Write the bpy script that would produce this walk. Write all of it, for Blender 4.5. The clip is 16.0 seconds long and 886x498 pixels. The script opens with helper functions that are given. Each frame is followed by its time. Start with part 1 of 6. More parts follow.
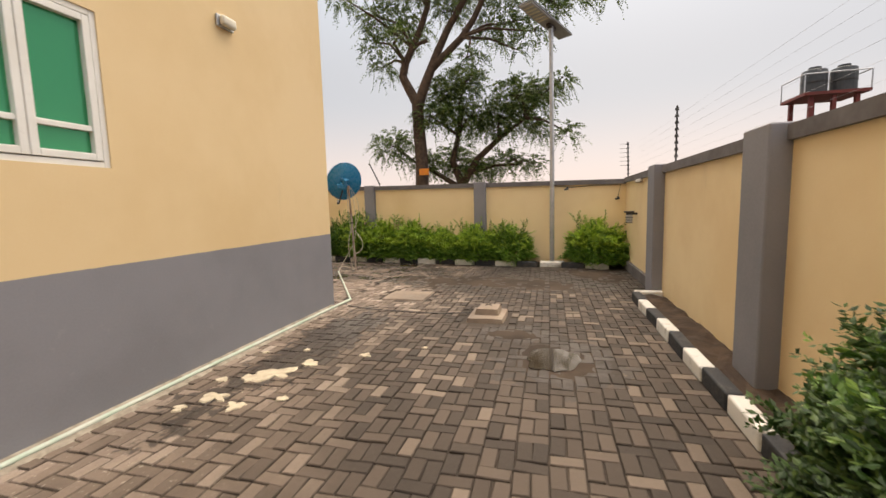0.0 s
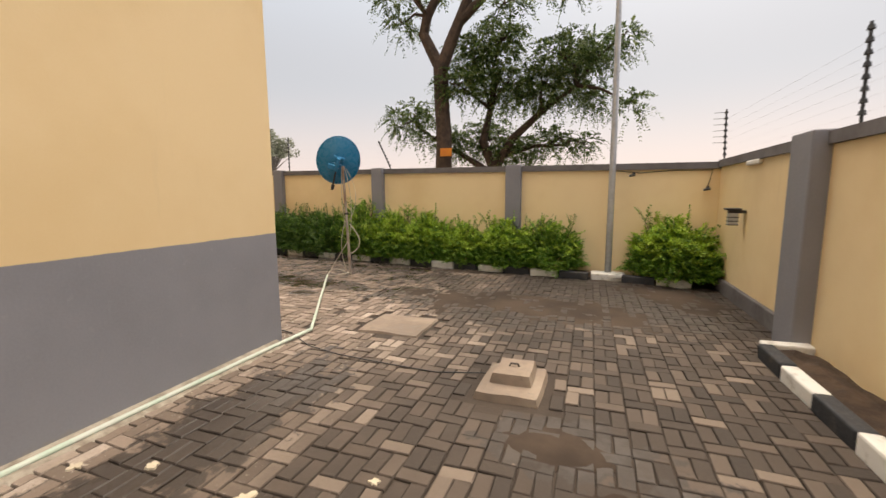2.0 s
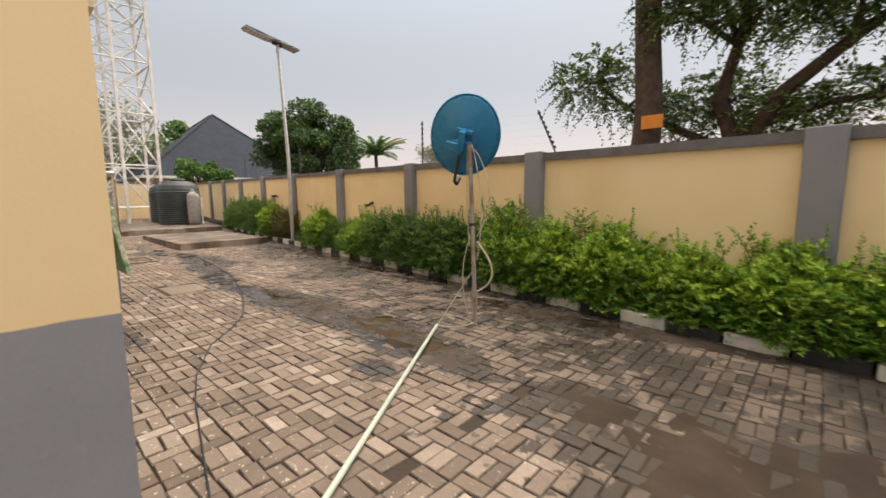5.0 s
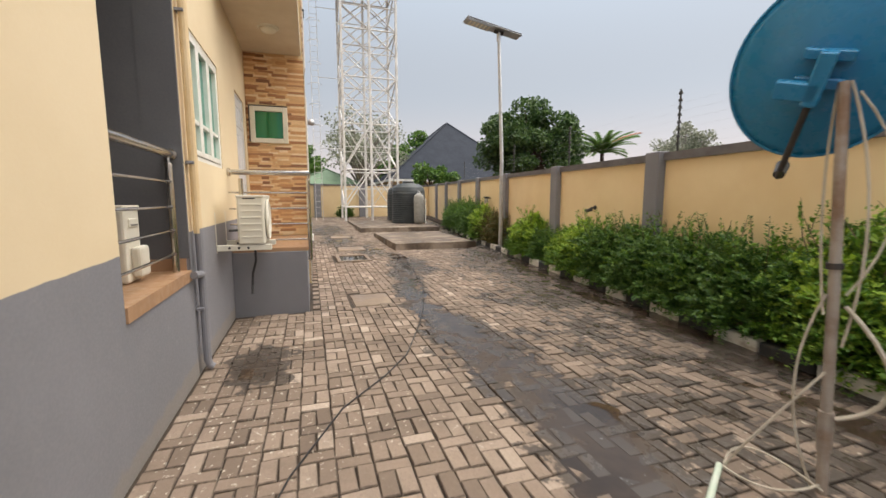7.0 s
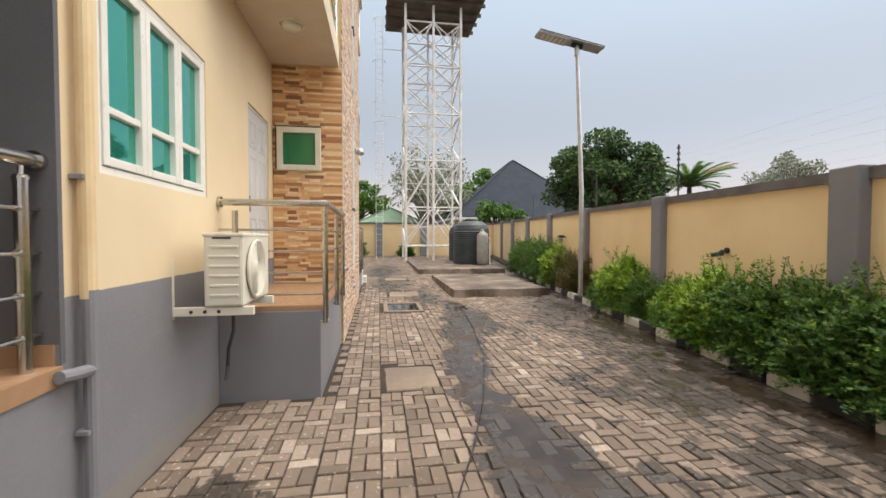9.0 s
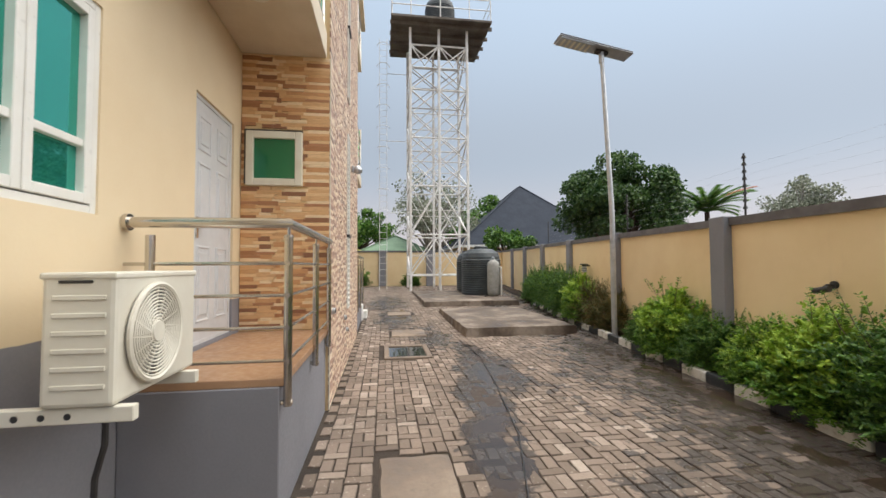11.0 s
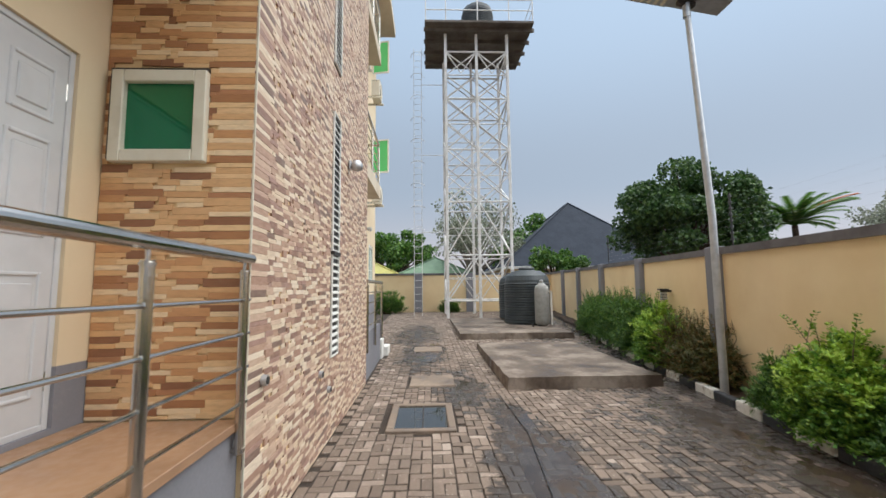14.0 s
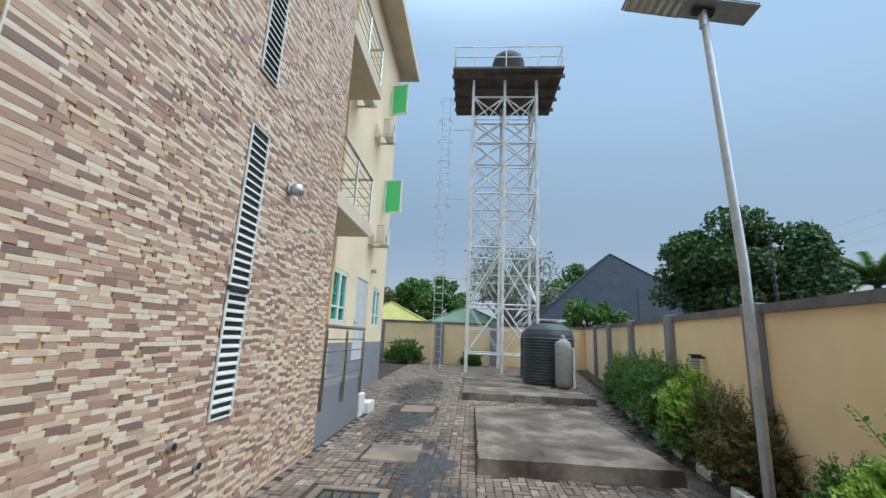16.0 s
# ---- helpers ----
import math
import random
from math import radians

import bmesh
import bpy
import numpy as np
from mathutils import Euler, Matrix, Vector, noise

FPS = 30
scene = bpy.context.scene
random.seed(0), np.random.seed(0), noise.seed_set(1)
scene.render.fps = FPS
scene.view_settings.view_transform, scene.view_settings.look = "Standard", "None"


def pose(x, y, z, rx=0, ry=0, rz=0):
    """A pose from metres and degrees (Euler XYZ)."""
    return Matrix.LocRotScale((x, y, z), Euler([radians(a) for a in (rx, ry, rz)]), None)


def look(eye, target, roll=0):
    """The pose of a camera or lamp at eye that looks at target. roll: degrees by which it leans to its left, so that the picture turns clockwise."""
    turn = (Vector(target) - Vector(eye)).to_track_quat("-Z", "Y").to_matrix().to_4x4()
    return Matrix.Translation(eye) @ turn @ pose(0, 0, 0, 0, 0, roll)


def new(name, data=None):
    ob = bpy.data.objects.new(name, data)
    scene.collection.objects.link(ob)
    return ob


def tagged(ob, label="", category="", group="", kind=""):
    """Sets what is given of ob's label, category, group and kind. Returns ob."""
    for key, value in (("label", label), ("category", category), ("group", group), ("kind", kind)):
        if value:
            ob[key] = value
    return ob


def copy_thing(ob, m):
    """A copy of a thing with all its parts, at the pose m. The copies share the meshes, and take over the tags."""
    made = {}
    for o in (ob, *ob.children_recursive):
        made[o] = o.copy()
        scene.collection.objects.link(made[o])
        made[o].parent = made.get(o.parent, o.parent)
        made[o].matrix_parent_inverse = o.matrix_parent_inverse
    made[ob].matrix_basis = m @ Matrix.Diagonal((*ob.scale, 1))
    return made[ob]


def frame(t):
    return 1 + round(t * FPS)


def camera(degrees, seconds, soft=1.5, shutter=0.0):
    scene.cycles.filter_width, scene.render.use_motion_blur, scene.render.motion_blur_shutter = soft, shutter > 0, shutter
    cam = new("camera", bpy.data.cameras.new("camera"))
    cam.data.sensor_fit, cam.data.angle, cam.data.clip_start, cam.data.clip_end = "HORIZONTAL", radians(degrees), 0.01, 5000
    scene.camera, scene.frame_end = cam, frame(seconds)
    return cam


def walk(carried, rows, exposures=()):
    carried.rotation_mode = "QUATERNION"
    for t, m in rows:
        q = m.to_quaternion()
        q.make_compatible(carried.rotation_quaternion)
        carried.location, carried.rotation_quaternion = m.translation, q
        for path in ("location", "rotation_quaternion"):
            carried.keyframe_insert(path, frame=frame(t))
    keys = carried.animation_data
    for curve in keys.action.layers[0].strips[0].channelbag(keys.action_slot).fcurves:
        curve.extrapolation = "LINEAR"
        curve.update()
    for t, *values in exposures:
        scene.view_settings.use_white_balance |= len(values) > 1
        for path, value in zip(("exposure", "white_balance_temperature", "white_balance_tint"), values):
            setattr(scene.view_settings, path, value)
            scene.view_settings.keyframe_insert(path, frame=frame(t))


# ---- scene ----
cam = camera(94.1, 16.0, soft=1.5, shutter=0.3)
METRES, EYE, TILT, LEAN, TURN = 14.4, 1.5, 0.0, 0.0, 14.6
ROWS = [
    (0.0, 0.0, 0.0, 0.0, -0.16, -6.11, 1.51),
    (0.5, 0.0098, 0.0375, 0.0022, 0.41, -6.66, 1.5),
    (1.0, 0.0189, 0.079, 0.0005, 1.57, -7.27, 1.33),
    (1.5, 0.0214, 0.1206, -0.0011, 2.62, -6.83, 0.77),
    (2.0, 0.0217, 0.1602, -0.0017, 5.01, -7.5, 0.3),
    (2.5, 0.0208, 0.2003, -0.0024, 8.42, -8.57, 0.02),
    (3.0, 0.0163, 0.2394, -0.0014, 11.3, -8.35, -0.03),
    (5.5, -0.0375, 0.4187, -0.0044, 35.16, -6.83, 0.5),
    (6.0, -0.0569, 0.4442, -0.003, 43.87, -6.57, 0.39),
    (6.5, -0.0753, 0.4721, -0.004, 52.24, -7.15, 0.36),
    (7.0, -0.1037, 0.4945, -0.0031, 57.61, -6.86, 0.04),
    (7.5, -0.1306, 0.5139, -0.0035, 60.73, -6.99, -0.18),
    (8.0, -0.1597, 0.5339, -0.0039, 63.52, -5.97, -0.2),
    (8.5, -0.1857, 0.5468, -0.005, 65.35, -3.62, -0.24),
    (9.0, -0.2068, 0.5553, -0.0023, 66.53, -1.53, -0.05),
    (9.5, -0.2265, 0.5636, -0.0012, 67.53, 0.4, 0.2),
    (10.0, -0.2458, 0.5706, -0.0003, 67.08, 2.02, 0.54),
    (12.5, -0.3667, 0.6076, 0.0029, 67.58, 2.44, 0.04),
    (13.0, -0.3867, 0.6227, 0.0032, 69.44, 1.93, 0.46),
    (13.5, -0.4055, 0.6377, 0.0025, 71.47, 3.03, 0.72),
    (14.0, -0.4212, 0.6536, 0.0066, 73.46, 5.49, 0.55),
    (14.5, -0.4312, 0.6786, 0.0081, 75.23, 8.08, 0.02),
    (15.0, -0.4416, 0.7027, 0.0088, 76.27, 10.29, -0.66),
    (15.5, -0.4583, 0.7255, 0.0102, 77.47, 11.02, -1.44),
    (16.0, -0.4709, 0.7474, 0.01, 79.34, 12.1, -2.43),
]
walk(cam, [(t, pose(0, 0, EYE, TILT, LEAN, TURN) @ pose(METRES * x, METRES * y, METRES * z, 90 + pitch, roll, yaw)) for t, x, y, z, yaw, pitch, roll in ROWS],
     exposures=[(0.0, 0.55, 7450, 13), (3.0, 0.57, 7400, 13), (6.0, 0.52, 6950, 10), (8.0, 0.53, 6650, 9), (10.0, 0.48, 6500, 8), (12.5, 0.27, 6080, 7), (14.0, 0.26, 5980, 6), (16.0, 0.06, 5250, -1)])

# ---- world and light ----
world = bpy.data.worlds.new("sky")
scene.world = world
world.use_nodes = True
wn, wl = world.node_tree.nodes, world.node_tree.links
wn.clear()
w_out, w_bg, w_sky = wn.new("ShaderNodeOutputWorld"), wn.new("ShaderNodeBackground"), wn.new("ShaderNodeTexSky")
w_sky.sky_type, w_sky.sun_disc = "NISHITA", False
w_sky.sun_elevation, w_sky.sun_rotation = radians(48), radians(12)
w_sky.air_density, w_sky.dust_density, w_sky.ozone_density = 1.0, 3.5, 1.5
# thin overcast: a haze veil that brightens towards the zenith
w_geo, w_sep, w_map = wn.new("ShaderNodeTexCoord"), wn.new("ShaderNodeSeparateXYZ"), wn.new("ShaderNodeValToRGB")
wl.new(w_geo.outputs["Generated"], w_sep.inputs[0])
wl.new(w_sep.outputs[2], w_map.inputs[0])
w_map.color_ramp.interpolation = "EASE"
ends = w_map.color_ramp.elements
ends[0].position, ends[0].color = 0.0, (0.60, 0.54, 0.55, 1)
ends[1].position, ends[1].color = 1.0, (3.1, 3.05, 3.0, 1)
e = ends.new(0.25)
e.color = (0.39, 0.43, 0.495, 1)
e = ends.new(0.6)
e.color = (0.50, 0.59, 0.71, 1)
w_haze = wn.new("ShaderNodeMix")
w_haze.data_type = "RGBA"
w_haze.inputs[0].default_value = 0.9
w_gain = wn.new("ShaderNodeVectorMath")
w_gain.operation = "SCALE"
# the veil is brighter on the sun's side of the sky
w_side, w_grow = wn.new("ShaderNodeVectorMath"), wn.new("ShaderNodeMath")
w_side.operation, w_grow.operation = "DOT_PRODUCT", "MULTIPLY_ADD"
w_side.inputs[1].default_value = (0.21, 0.98, 0.0)
wl.new(w_geo.outputs["Generated"], w_side.inputs[0])
wl.new(w_side.outputs["Value"], w_grow.inputs[0])
w_grow.inputs[1].default_value, w_grow.inputs[2].default_value = 1.1, 9.9
wl.new(w_grow.outputs[0], w_gain.inputs[3])
wl.new(w_map.outputs[0], w_gain.inputs[0])
wl.new(w_sky.outputs[0], w_haze.inputs[6])
wl.new(w_gain.outputs[0], w_haze.inputs[7])
wl.new(w_haze.outputs[2], w_bg.inputs[0])
w_bg.inputs[1].default_value = 0.10
wl.new(w_bg.outputs[0], w_out.inputs[0])
sun_data = bpy.data.lights.new("sun", "SUN")
sun_data.energy, sun_data.angle, sun_data.color = 2.2, radians(80), (1.0, 0.90, 0.77)
sun = new("sun", sun_data)
sun.matrix_world = look((0, 0, 30), (-1.5, -6.8, 22.3))


# ---- materials ----
class Mat:
    """Node helper: a Principled material with shorthand for colour mixing, noise and bump."""

    def __init__(self, name, color=(0.5, 0.5, 0.5), rough=0.6, metal=0.0):
        self.m = bpy.data.materials.new(name)
        self.m.use_nodes = True
        self.n, self.l = self.m.node_tree.nodes, self.m.node_tree.links
        self.b = self.n["Principled BSDF"]
        self.b.inputs["Base Color"].default_value = (*color, 1)
        self.b.inputs["Roughness"].default_value = rough
        self.b.inputs["Metallic"].default_value = metal
        self.geo = self.n.new("ShaderNodeNewGeometry")
        self.pos = self.geo.outputs["Position"]

    def local(self):
        self.pos = self.n.new("ShaderNodeTexCoord").outputs["Object"]
        return self

    def put(self, sock, value):
        if hasattr(value, "is_output"):
            self.l.new(value, sock)
        elif isinstance(value, tuple) and len(value) == 3 and sock.type == "RGBA":
            sock.default_value = (*value, 1)
        else:
            sock.default_value = value

    def noise(self, scale, detail=4, rough=0.6, stretch=None, dist=0.0):
        t = self.n.new("ShaderNodeTexNoise")
        t.inputs["Scale"].default_value, t.inputs["Detail"].default_value = scale, detail
        t.inputs["Roughness"].default_value, t.inputs["Distortion"].default_value = rough, dist
        src = self.pos
        if stretch:
            v = self.n.new("ShaderNodeVectorMath")
            v.operation = "MULTIPLY"
            self.l.new(src, v.inputs[0])
            v.inputs[1].default_value = stretch
            src = v.outputs[0]
        self.l.new(src, t.inputs["Vector"])
        return t.outputs[0]

    def math(self, op, a, b=0.0, c=0.0):
        t = self.n.new("ShaderNodeMath")
        t.operation = op
        for s, v in zip(t.inputs, (a, b, c)):
            self.put(s, v)
        return t.outputs[0]

    def step(self, v, lo, hi, a=0.0, b=1.0):
        t = self.n.new("ShaderNodeMapRange")
        t.interpolation_type = "SMOOTHSTEP"
        for s, x in zip(t.inputs, (v, lo, hi, a, b)):
            self.put(s, x)
        return t.outputs[0]

    def mix(self, fac, a, b, mode="MIX"):
        t = self.n.new("ShaderNodeMix")
        t.data_type, t.blend_type = "RGBA", mode
        self.put(t.inputs[0], fac), self.put(t.inputs[6], a), self.put(t.inputs[7], b)
        return t.outputs[2]

    def ramp(self, fac, stops, constant=False):
        t = self.n.new("ShaderNodeValToRGB")
        e = t.color_ramp.elements
        t.color_ramp.interpolation = "CONSTANT" if constant else "LINEAR"
        while len(e) < len(stops):
            e.new(0.5)
        for k, (p, c) in zip(e, stops):
            k.position, k.color = p, (*c, 1)
        self.l.new(fac, t.inputs[0])
        return t.outputs[0]

    def sep(self):
        t = self.n.new("ShaderNodeSeparateXYZ")
        self.l.new(self.pos, t.inputs[0])
        return t.outputs

    def rand(self):
        return self.n.new("ShaderNodeObjectInfo").outputs["Random"]

    def island(self):
        return self.geo.outputs["Random Per Island"]

    def bump(self, height, strength=0.3, distance=0.01):
        t = self.n.new("ShaderNodeBump")
        t.inputs["Strength"].default_value, t.inputs["Distance"].default_value = strength, distance
        self.l.new(height, t.inputs["Height"])
        self.l.new(t.outputs[0], self.b.inputs["Normal"])

    def color(self, v):
        self.put(self.b.inputs["Base Color"], v)

    def rough(self, v):
        self.put(self.b.inputs["Roughness"], v)


YELLOW, YELLOW2 = (0.76, 0.575, 0.33), (0.71, 0.52, 0.28)
GREY, GREY2 = (0.235, 0.232, 0.258), (0.20, 0.198, 0.22)


def painted_wall(name, band=0.0, base=YELLOW, base2=YELLOW2, rise=0.0):
    """Emulsion on render, with a painted grey band up to a height."""
    k = Mat(name, rough=0.75)
    big, fine = k.noise(0.7, 4), k.noise(60, 3)
    col = k.mix(k.step(big, 0.35, 0.7), base, base2)
    streak = k.noise(3.0, 5, 0.7, (1, 1, 0.12))
    col = k.mix(k.step(streak, 0.62, 0.8, 0, 0.16), col, (0.42, 0.33, 0.22))
    if band:
        X, _, z = k.sep()
        if rise:
            z = k.math("SUBTRACT", z, k.math("MULTIPLY", rise, k.math("MINIMUM", 4.0, k.math("SUBTRACT", -3.2, X))))
        edge = k.math("ADD", z, k.math("MULTIPLY", k.math("SUBTRACT", k.noise(5.0, 3), 0.5), 0.018))
        g = k.mix(k.step(big, 0.35, 0.7), GREY, GREY2)
        g = k.mix(k.step(k.noise(9, 6, 0.7), 0.6, 0.75, 0, 0.35), g, (0.30, 0.30, 0.31))
        foot = k.math("ADD", z, k.math("MULTIPLY", k.noise(7.0, 5, 0.7), 0.16))
        g = k.mix(k.step(foot, 0.10, 0.15, 0.55, 0), g, (0.27, 0.23, 0.19))
        col = k.mix(k.step(edge, band - 0.003, band + 0.003), g, col)
    k.color(col)
    k.rough(k.step(fine, 0.3, 0.7, 0.62, 0.85))
    k.bump(k.math("ADD", k.math("MULTIPLY", k.noise(9, 4), 0.7), k.math("MULTIPLY", fine, 0.3)), 0.25, 0.006)
    return k.m


def simple(name, c1, c2=None, rough=0.6, metal=0.0, scale=6.0, bump=0.1, lo=0.35, hi=0.7):
    k = Mat(name, c1, rough, metal)
    n = k.noise(scale, 5)
    if c2:
        k.color(k.mix(k.step(n, lo, hi), c1, c2))
    k.rough(k.step(k.noise(scale * 7, 3), 0.3, 0.7, max(rough - 0.08, 0.02), min(rough + 0.1, 1)))
    if bump:
        k.bump(k.noise(scale * 8, 4), bump, 0.004)
    return k.m


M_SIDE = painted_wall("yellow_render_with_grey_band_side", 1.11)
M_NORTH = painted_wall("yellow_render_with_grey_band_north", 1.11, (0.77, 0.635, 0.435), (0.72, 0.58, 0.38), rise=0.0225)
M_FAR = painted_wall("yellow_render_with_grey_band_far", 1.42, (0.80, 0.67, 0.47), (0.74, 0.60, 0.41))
M_YELLOW = painted_wall("yellow_render")
M_FENCE = painted_wall("yellow_fence_render", 0, (0.84, 0.66, 0.395), (0.77, 0.58, 0.325))
M_GREY = painted_wall("grey_paint", 0, GREY, GREY2)
# Band grey made darker: the recess's shade is put into this colour.
M_RECESS = painted_wall("shaded_grey_paint", 0, (0.135, 0.135, 0.145), (0.11, 0.11, 0.12))
M_CAP = simple("grey_coping", (0.16, 0.15, 0.155), (0.11, 0.10, 0.10), 0.8, scale=3, bump=0.3)
M_SOFFIT = simple("cream_soffit", (0.66, 0.58, 0.46), (0.58, 0.49, 0.37), 0.8, scale=1.5)
M_WHITE = simple("white_paint", (0.78, 0.77, 0.74), (0.62, 0.60, 0.56), 0.55, scale=4)
M_PVC = simple("white_window_frame", (0.80, 0.79, 0.75), (0.74, 0.72, 0.67), 0.35, scale=3, bump=0.0)
k = Mat("brushed_steel", (0.58, 0.55, 0.51), 0.2, 1.0)
k.rough(k.step(k.noise(120, 2, 0.5, (0.05, 0.05, 1)), 0.3, 0.7, 0.16, 0.26))
k.color(k.mix(k.step(k.noise(2.0, 3), 0.4, 0.7), (0.60, 0.57, 0.53), (0.52, 0.48, 0.43)))
M_STEEL = k.m
M_GALV = simple("galvanised_steel", (0.52, 0.53, 0.55), (0.42, 0.43, 0.45), 0.42, 0.75, scale=9, bump=0.05)
M_TOWER = simple("white_tower_paint", (0.78, 0.77, 0.76), (0.60, 0.57, 0.54), 0.5, scale=2, bump=0.0)
M_DARKSTEEL = simple("dark_steel", (0.055, 0.05, 0.05), (0.09, 0.075, 0.065), 0.55, 0.5, scale=8, bump=0.05)
M_BLACK = simple("black_plastic", (0.022, 0.022, 0.024), (0.035, 0.034, 0.034), 0.45, scale=5, bump=0.03)
M_TANK = simple("black_water_tank_plastic", (0.035, 0.042, 0.048), (0.06, 0.068, 0.072), 0.5, scale=2.5, bump=0.05)
M_SOIL = simple("dark_soil", (0.036, 0.021, 0.013), (0.075, 0.046, 0.028), 0.95, scale=5, bump=1.0)
M_KWHITE = simple("white_kerb_paint", (0.72, 0.70, 0.66), (0.38, 0.34, 0.29), 0.75, scale=8, bump=0.4, lo=0.5, hi=0.75)
M_KBLACK = simple("black_kerb_paint", (0.028, 0.03, 0.035), (0.07, 0.065, 0.06), 0.7, scale=8, bump=0.4, lo=0.5, hi=0.75)
M_FLOOR = simple("brown_floor_tile", (0.41, 0.245, 0.14), (0.33, 0.195, 0.115), 0.42, scale=2.5, bump=0.05)
M_ACW = simple("air_conditioner_casing", (0.72, 0.69, 0.60), (0.66, 0.62, 0.53), 0.45, scale=3, bump=0.0)
M_SOLAR = simple("solar_panel_black", (0.03, 0.032, 0.04), (0.05, 0.05, 0.055), 0.3, scale=8, bump=0.0)
M_CONC = Mat("stained_concrete")
c_n = M_CONC.noise(1.3, 6, 0.65)
c_col = M_CONC.ramp(c_n, [(0.3, (0.12, 0.088, 0.066)), (0.5, (0.24, 0.182, 0.138)), (0.72, (0.36, 0.285, 0.215))])
M_CONC.color(M_CONC.mix(M_CONC.step(M_CONC.noise(14, 5, 0.7), 0.5, 0.75, 0, 0.5), c_col, (0.15, 0.125, 0.10)))
M_CONC.rough(M_CONC.step(c_n, 0.3, 0.55, 0.35, 0.85))
M_CONC.bump(M_CONC.noise(40, 5), 0.4, 0.006)
M_CONC = M_CONC.m


k = Mat("damp_brown_slab")
c_n = k.noise(1.3, 6, 0.65)
col = k.ramp(c_n, [(0.38, (0.055, 0.037, 0.026)), (0.48, (0.13, 0.096, 0.071)), (0.62, (0.27, 0.22, 0.178))])
k.color(k.mix(k.step(k.noise(14, 5, 0.7), 0.5, 0.75, 0, 0.5), col, (0.10, 0.08, 0.062)))
k.rough(k.step(c_n, 0.3, 0.55, 0.3, 0.85))
k.bump(k.noise(40, 5), 0.5, 0.006)
M_SLAB = k.m


def glass(name, color, rough=0.03, mirror=0.0):
    """Tinted pane; mirror: how far its coating reflects in its own tint."""
    k = Mat(name, color, rough, mirror)
    k.b.inputs["Specular IOR Level"].default_value = 0.6
    k.b.inputs["Coat Weight"].default_value = 0.25
    k.b.inputs["Coat Roughness"].default_value = 0.02
    k.bump(k.noise(1.2, 2), 0.02, 0.02)
    return k.m


M_GLASS = glass("green_tinted_glass", (0.035, 0.30, 0.13), 0.03, 0.45)
M_TEAL = glass("teal_tinted_glass", (0.05, 0.40, 0.31), 0.03, 0.7)


# ---- mesh helpers ----
def part(name, bm, material, parent=None, label="", smooth=False):
    """One bmesh as one mesh object, under a thing or a part."""
    me = bpy.data.meshes.new(name)
    bm.to_mesh(me)
    bm.free()
    if smooth:
        for p in me.polygons:
            p.use_smooth = True
    for m in material if isinstance(material, (list, tuple)) else [material]:
        me.materials.append(m)
    ob = new(name, me)
    if parent is not None:
        ob.parent = parent
    if label:
        ob["label"] = label
    return ob


def thing(name, label, category, at=(0, 0, 0), turn=0, group="", kind=""):
    e = new(name)
    e.empty_display_size = 0.1
    e.matrix_basis = pose(*at, 0, 0, turn)
    return tagged(e, label, category, group, kind)


def box(x0, x1, y0, y1, z0, z1, bevel=0.0, bm=None, seg=1):
    own = bmesh.new()
    bmesh.ops.create_cube(own, size=1)
    for v in own.verts:
        v.co = Vector(((x0 + x1) / 2 + v.co.x * (x1 - x0), (y0 + y1) / 2 + v.co.y * (y1 - y0), (z0 + z1) / 2 + v.co.z * (z1 - z0)))
    if bevel:
        bmesh.ops.bevel(own, geom=own.edges[:], offset=bevel, segments=seg, affect="EDGES", profile=0.5)
    return join(bm, own)


def join(bm, own):
    if bm is None:
        return own
    me = bpy.data.meshes.new("tmp")
    own.to_mesh(me)
    own.free()
    bm.from_mesh(me)
    bpy.data.meshes.remove(me)
    return bm


def tube(points, radius, sides=8, bm=None, cap=True):
    """A round bar along a polyline; radius may be one number or one for each point."""
    bm = bm or bmesh.new()
    pts = [Vector(p) for p in points]
    rad = radius if isinstance(radius, (list, tuple)) else [radius] * len(pts)
    rings = []
    ref = None
    for i, p in enumerate(pts):
        d = (pts[min(i + 1, len(pts) - 1)] - pts[max(i - 1, 0)]).normalized()
        if ref is None:
            ref = Vector((0, 0, 1)) if abs(d.z) < 0.9 else Vector((1, 0, 0))
        u = d.cross(ref).normalized()
        w = u.cross(d).normalized()
        ref = w
        rings.append([bm.verts.new(p + rad[i] * (math.cos(a) * u + math.sin(a) * w)) for a in [2 * math.pi * k / sides for k in range(sides)]])
    for a, b in zip(rings, rings[1:]):
        for k in range(sides):
            bm.faces.new((a[k], a[(k + 1) % sides], b[(k + 1) % sides], b[k]))
    if cap:
        bm.faces.new(rings[0][::-1]), bm.faces.new(rings[-1])
    return bm


def lathe(profile, sides=32, bm=None, at=(0, 0, 0)):
    """A turned body from (radius, height) pairs."""
    bm = bm or bmesh.new()
    rings = []
    for r, z in profile:
        rings.append([bm.verts.new((at[0] + r * math.cos(2 * math.pi * k / sides), at[1] + r * math.sin(2 * math.pi * k / sides), at[2] + z)) for k in range(sides)])
    for a, b in zip(rings, rings[1:]):
        for k in range(sides):
            bm.faces.new((a[k], a[(k + 1) % sides], b[(k + 1) % sides], b[k]))
    bm.faces.new(rings[0][::-1]), bm.faces.new(rings[-1])
    return bm


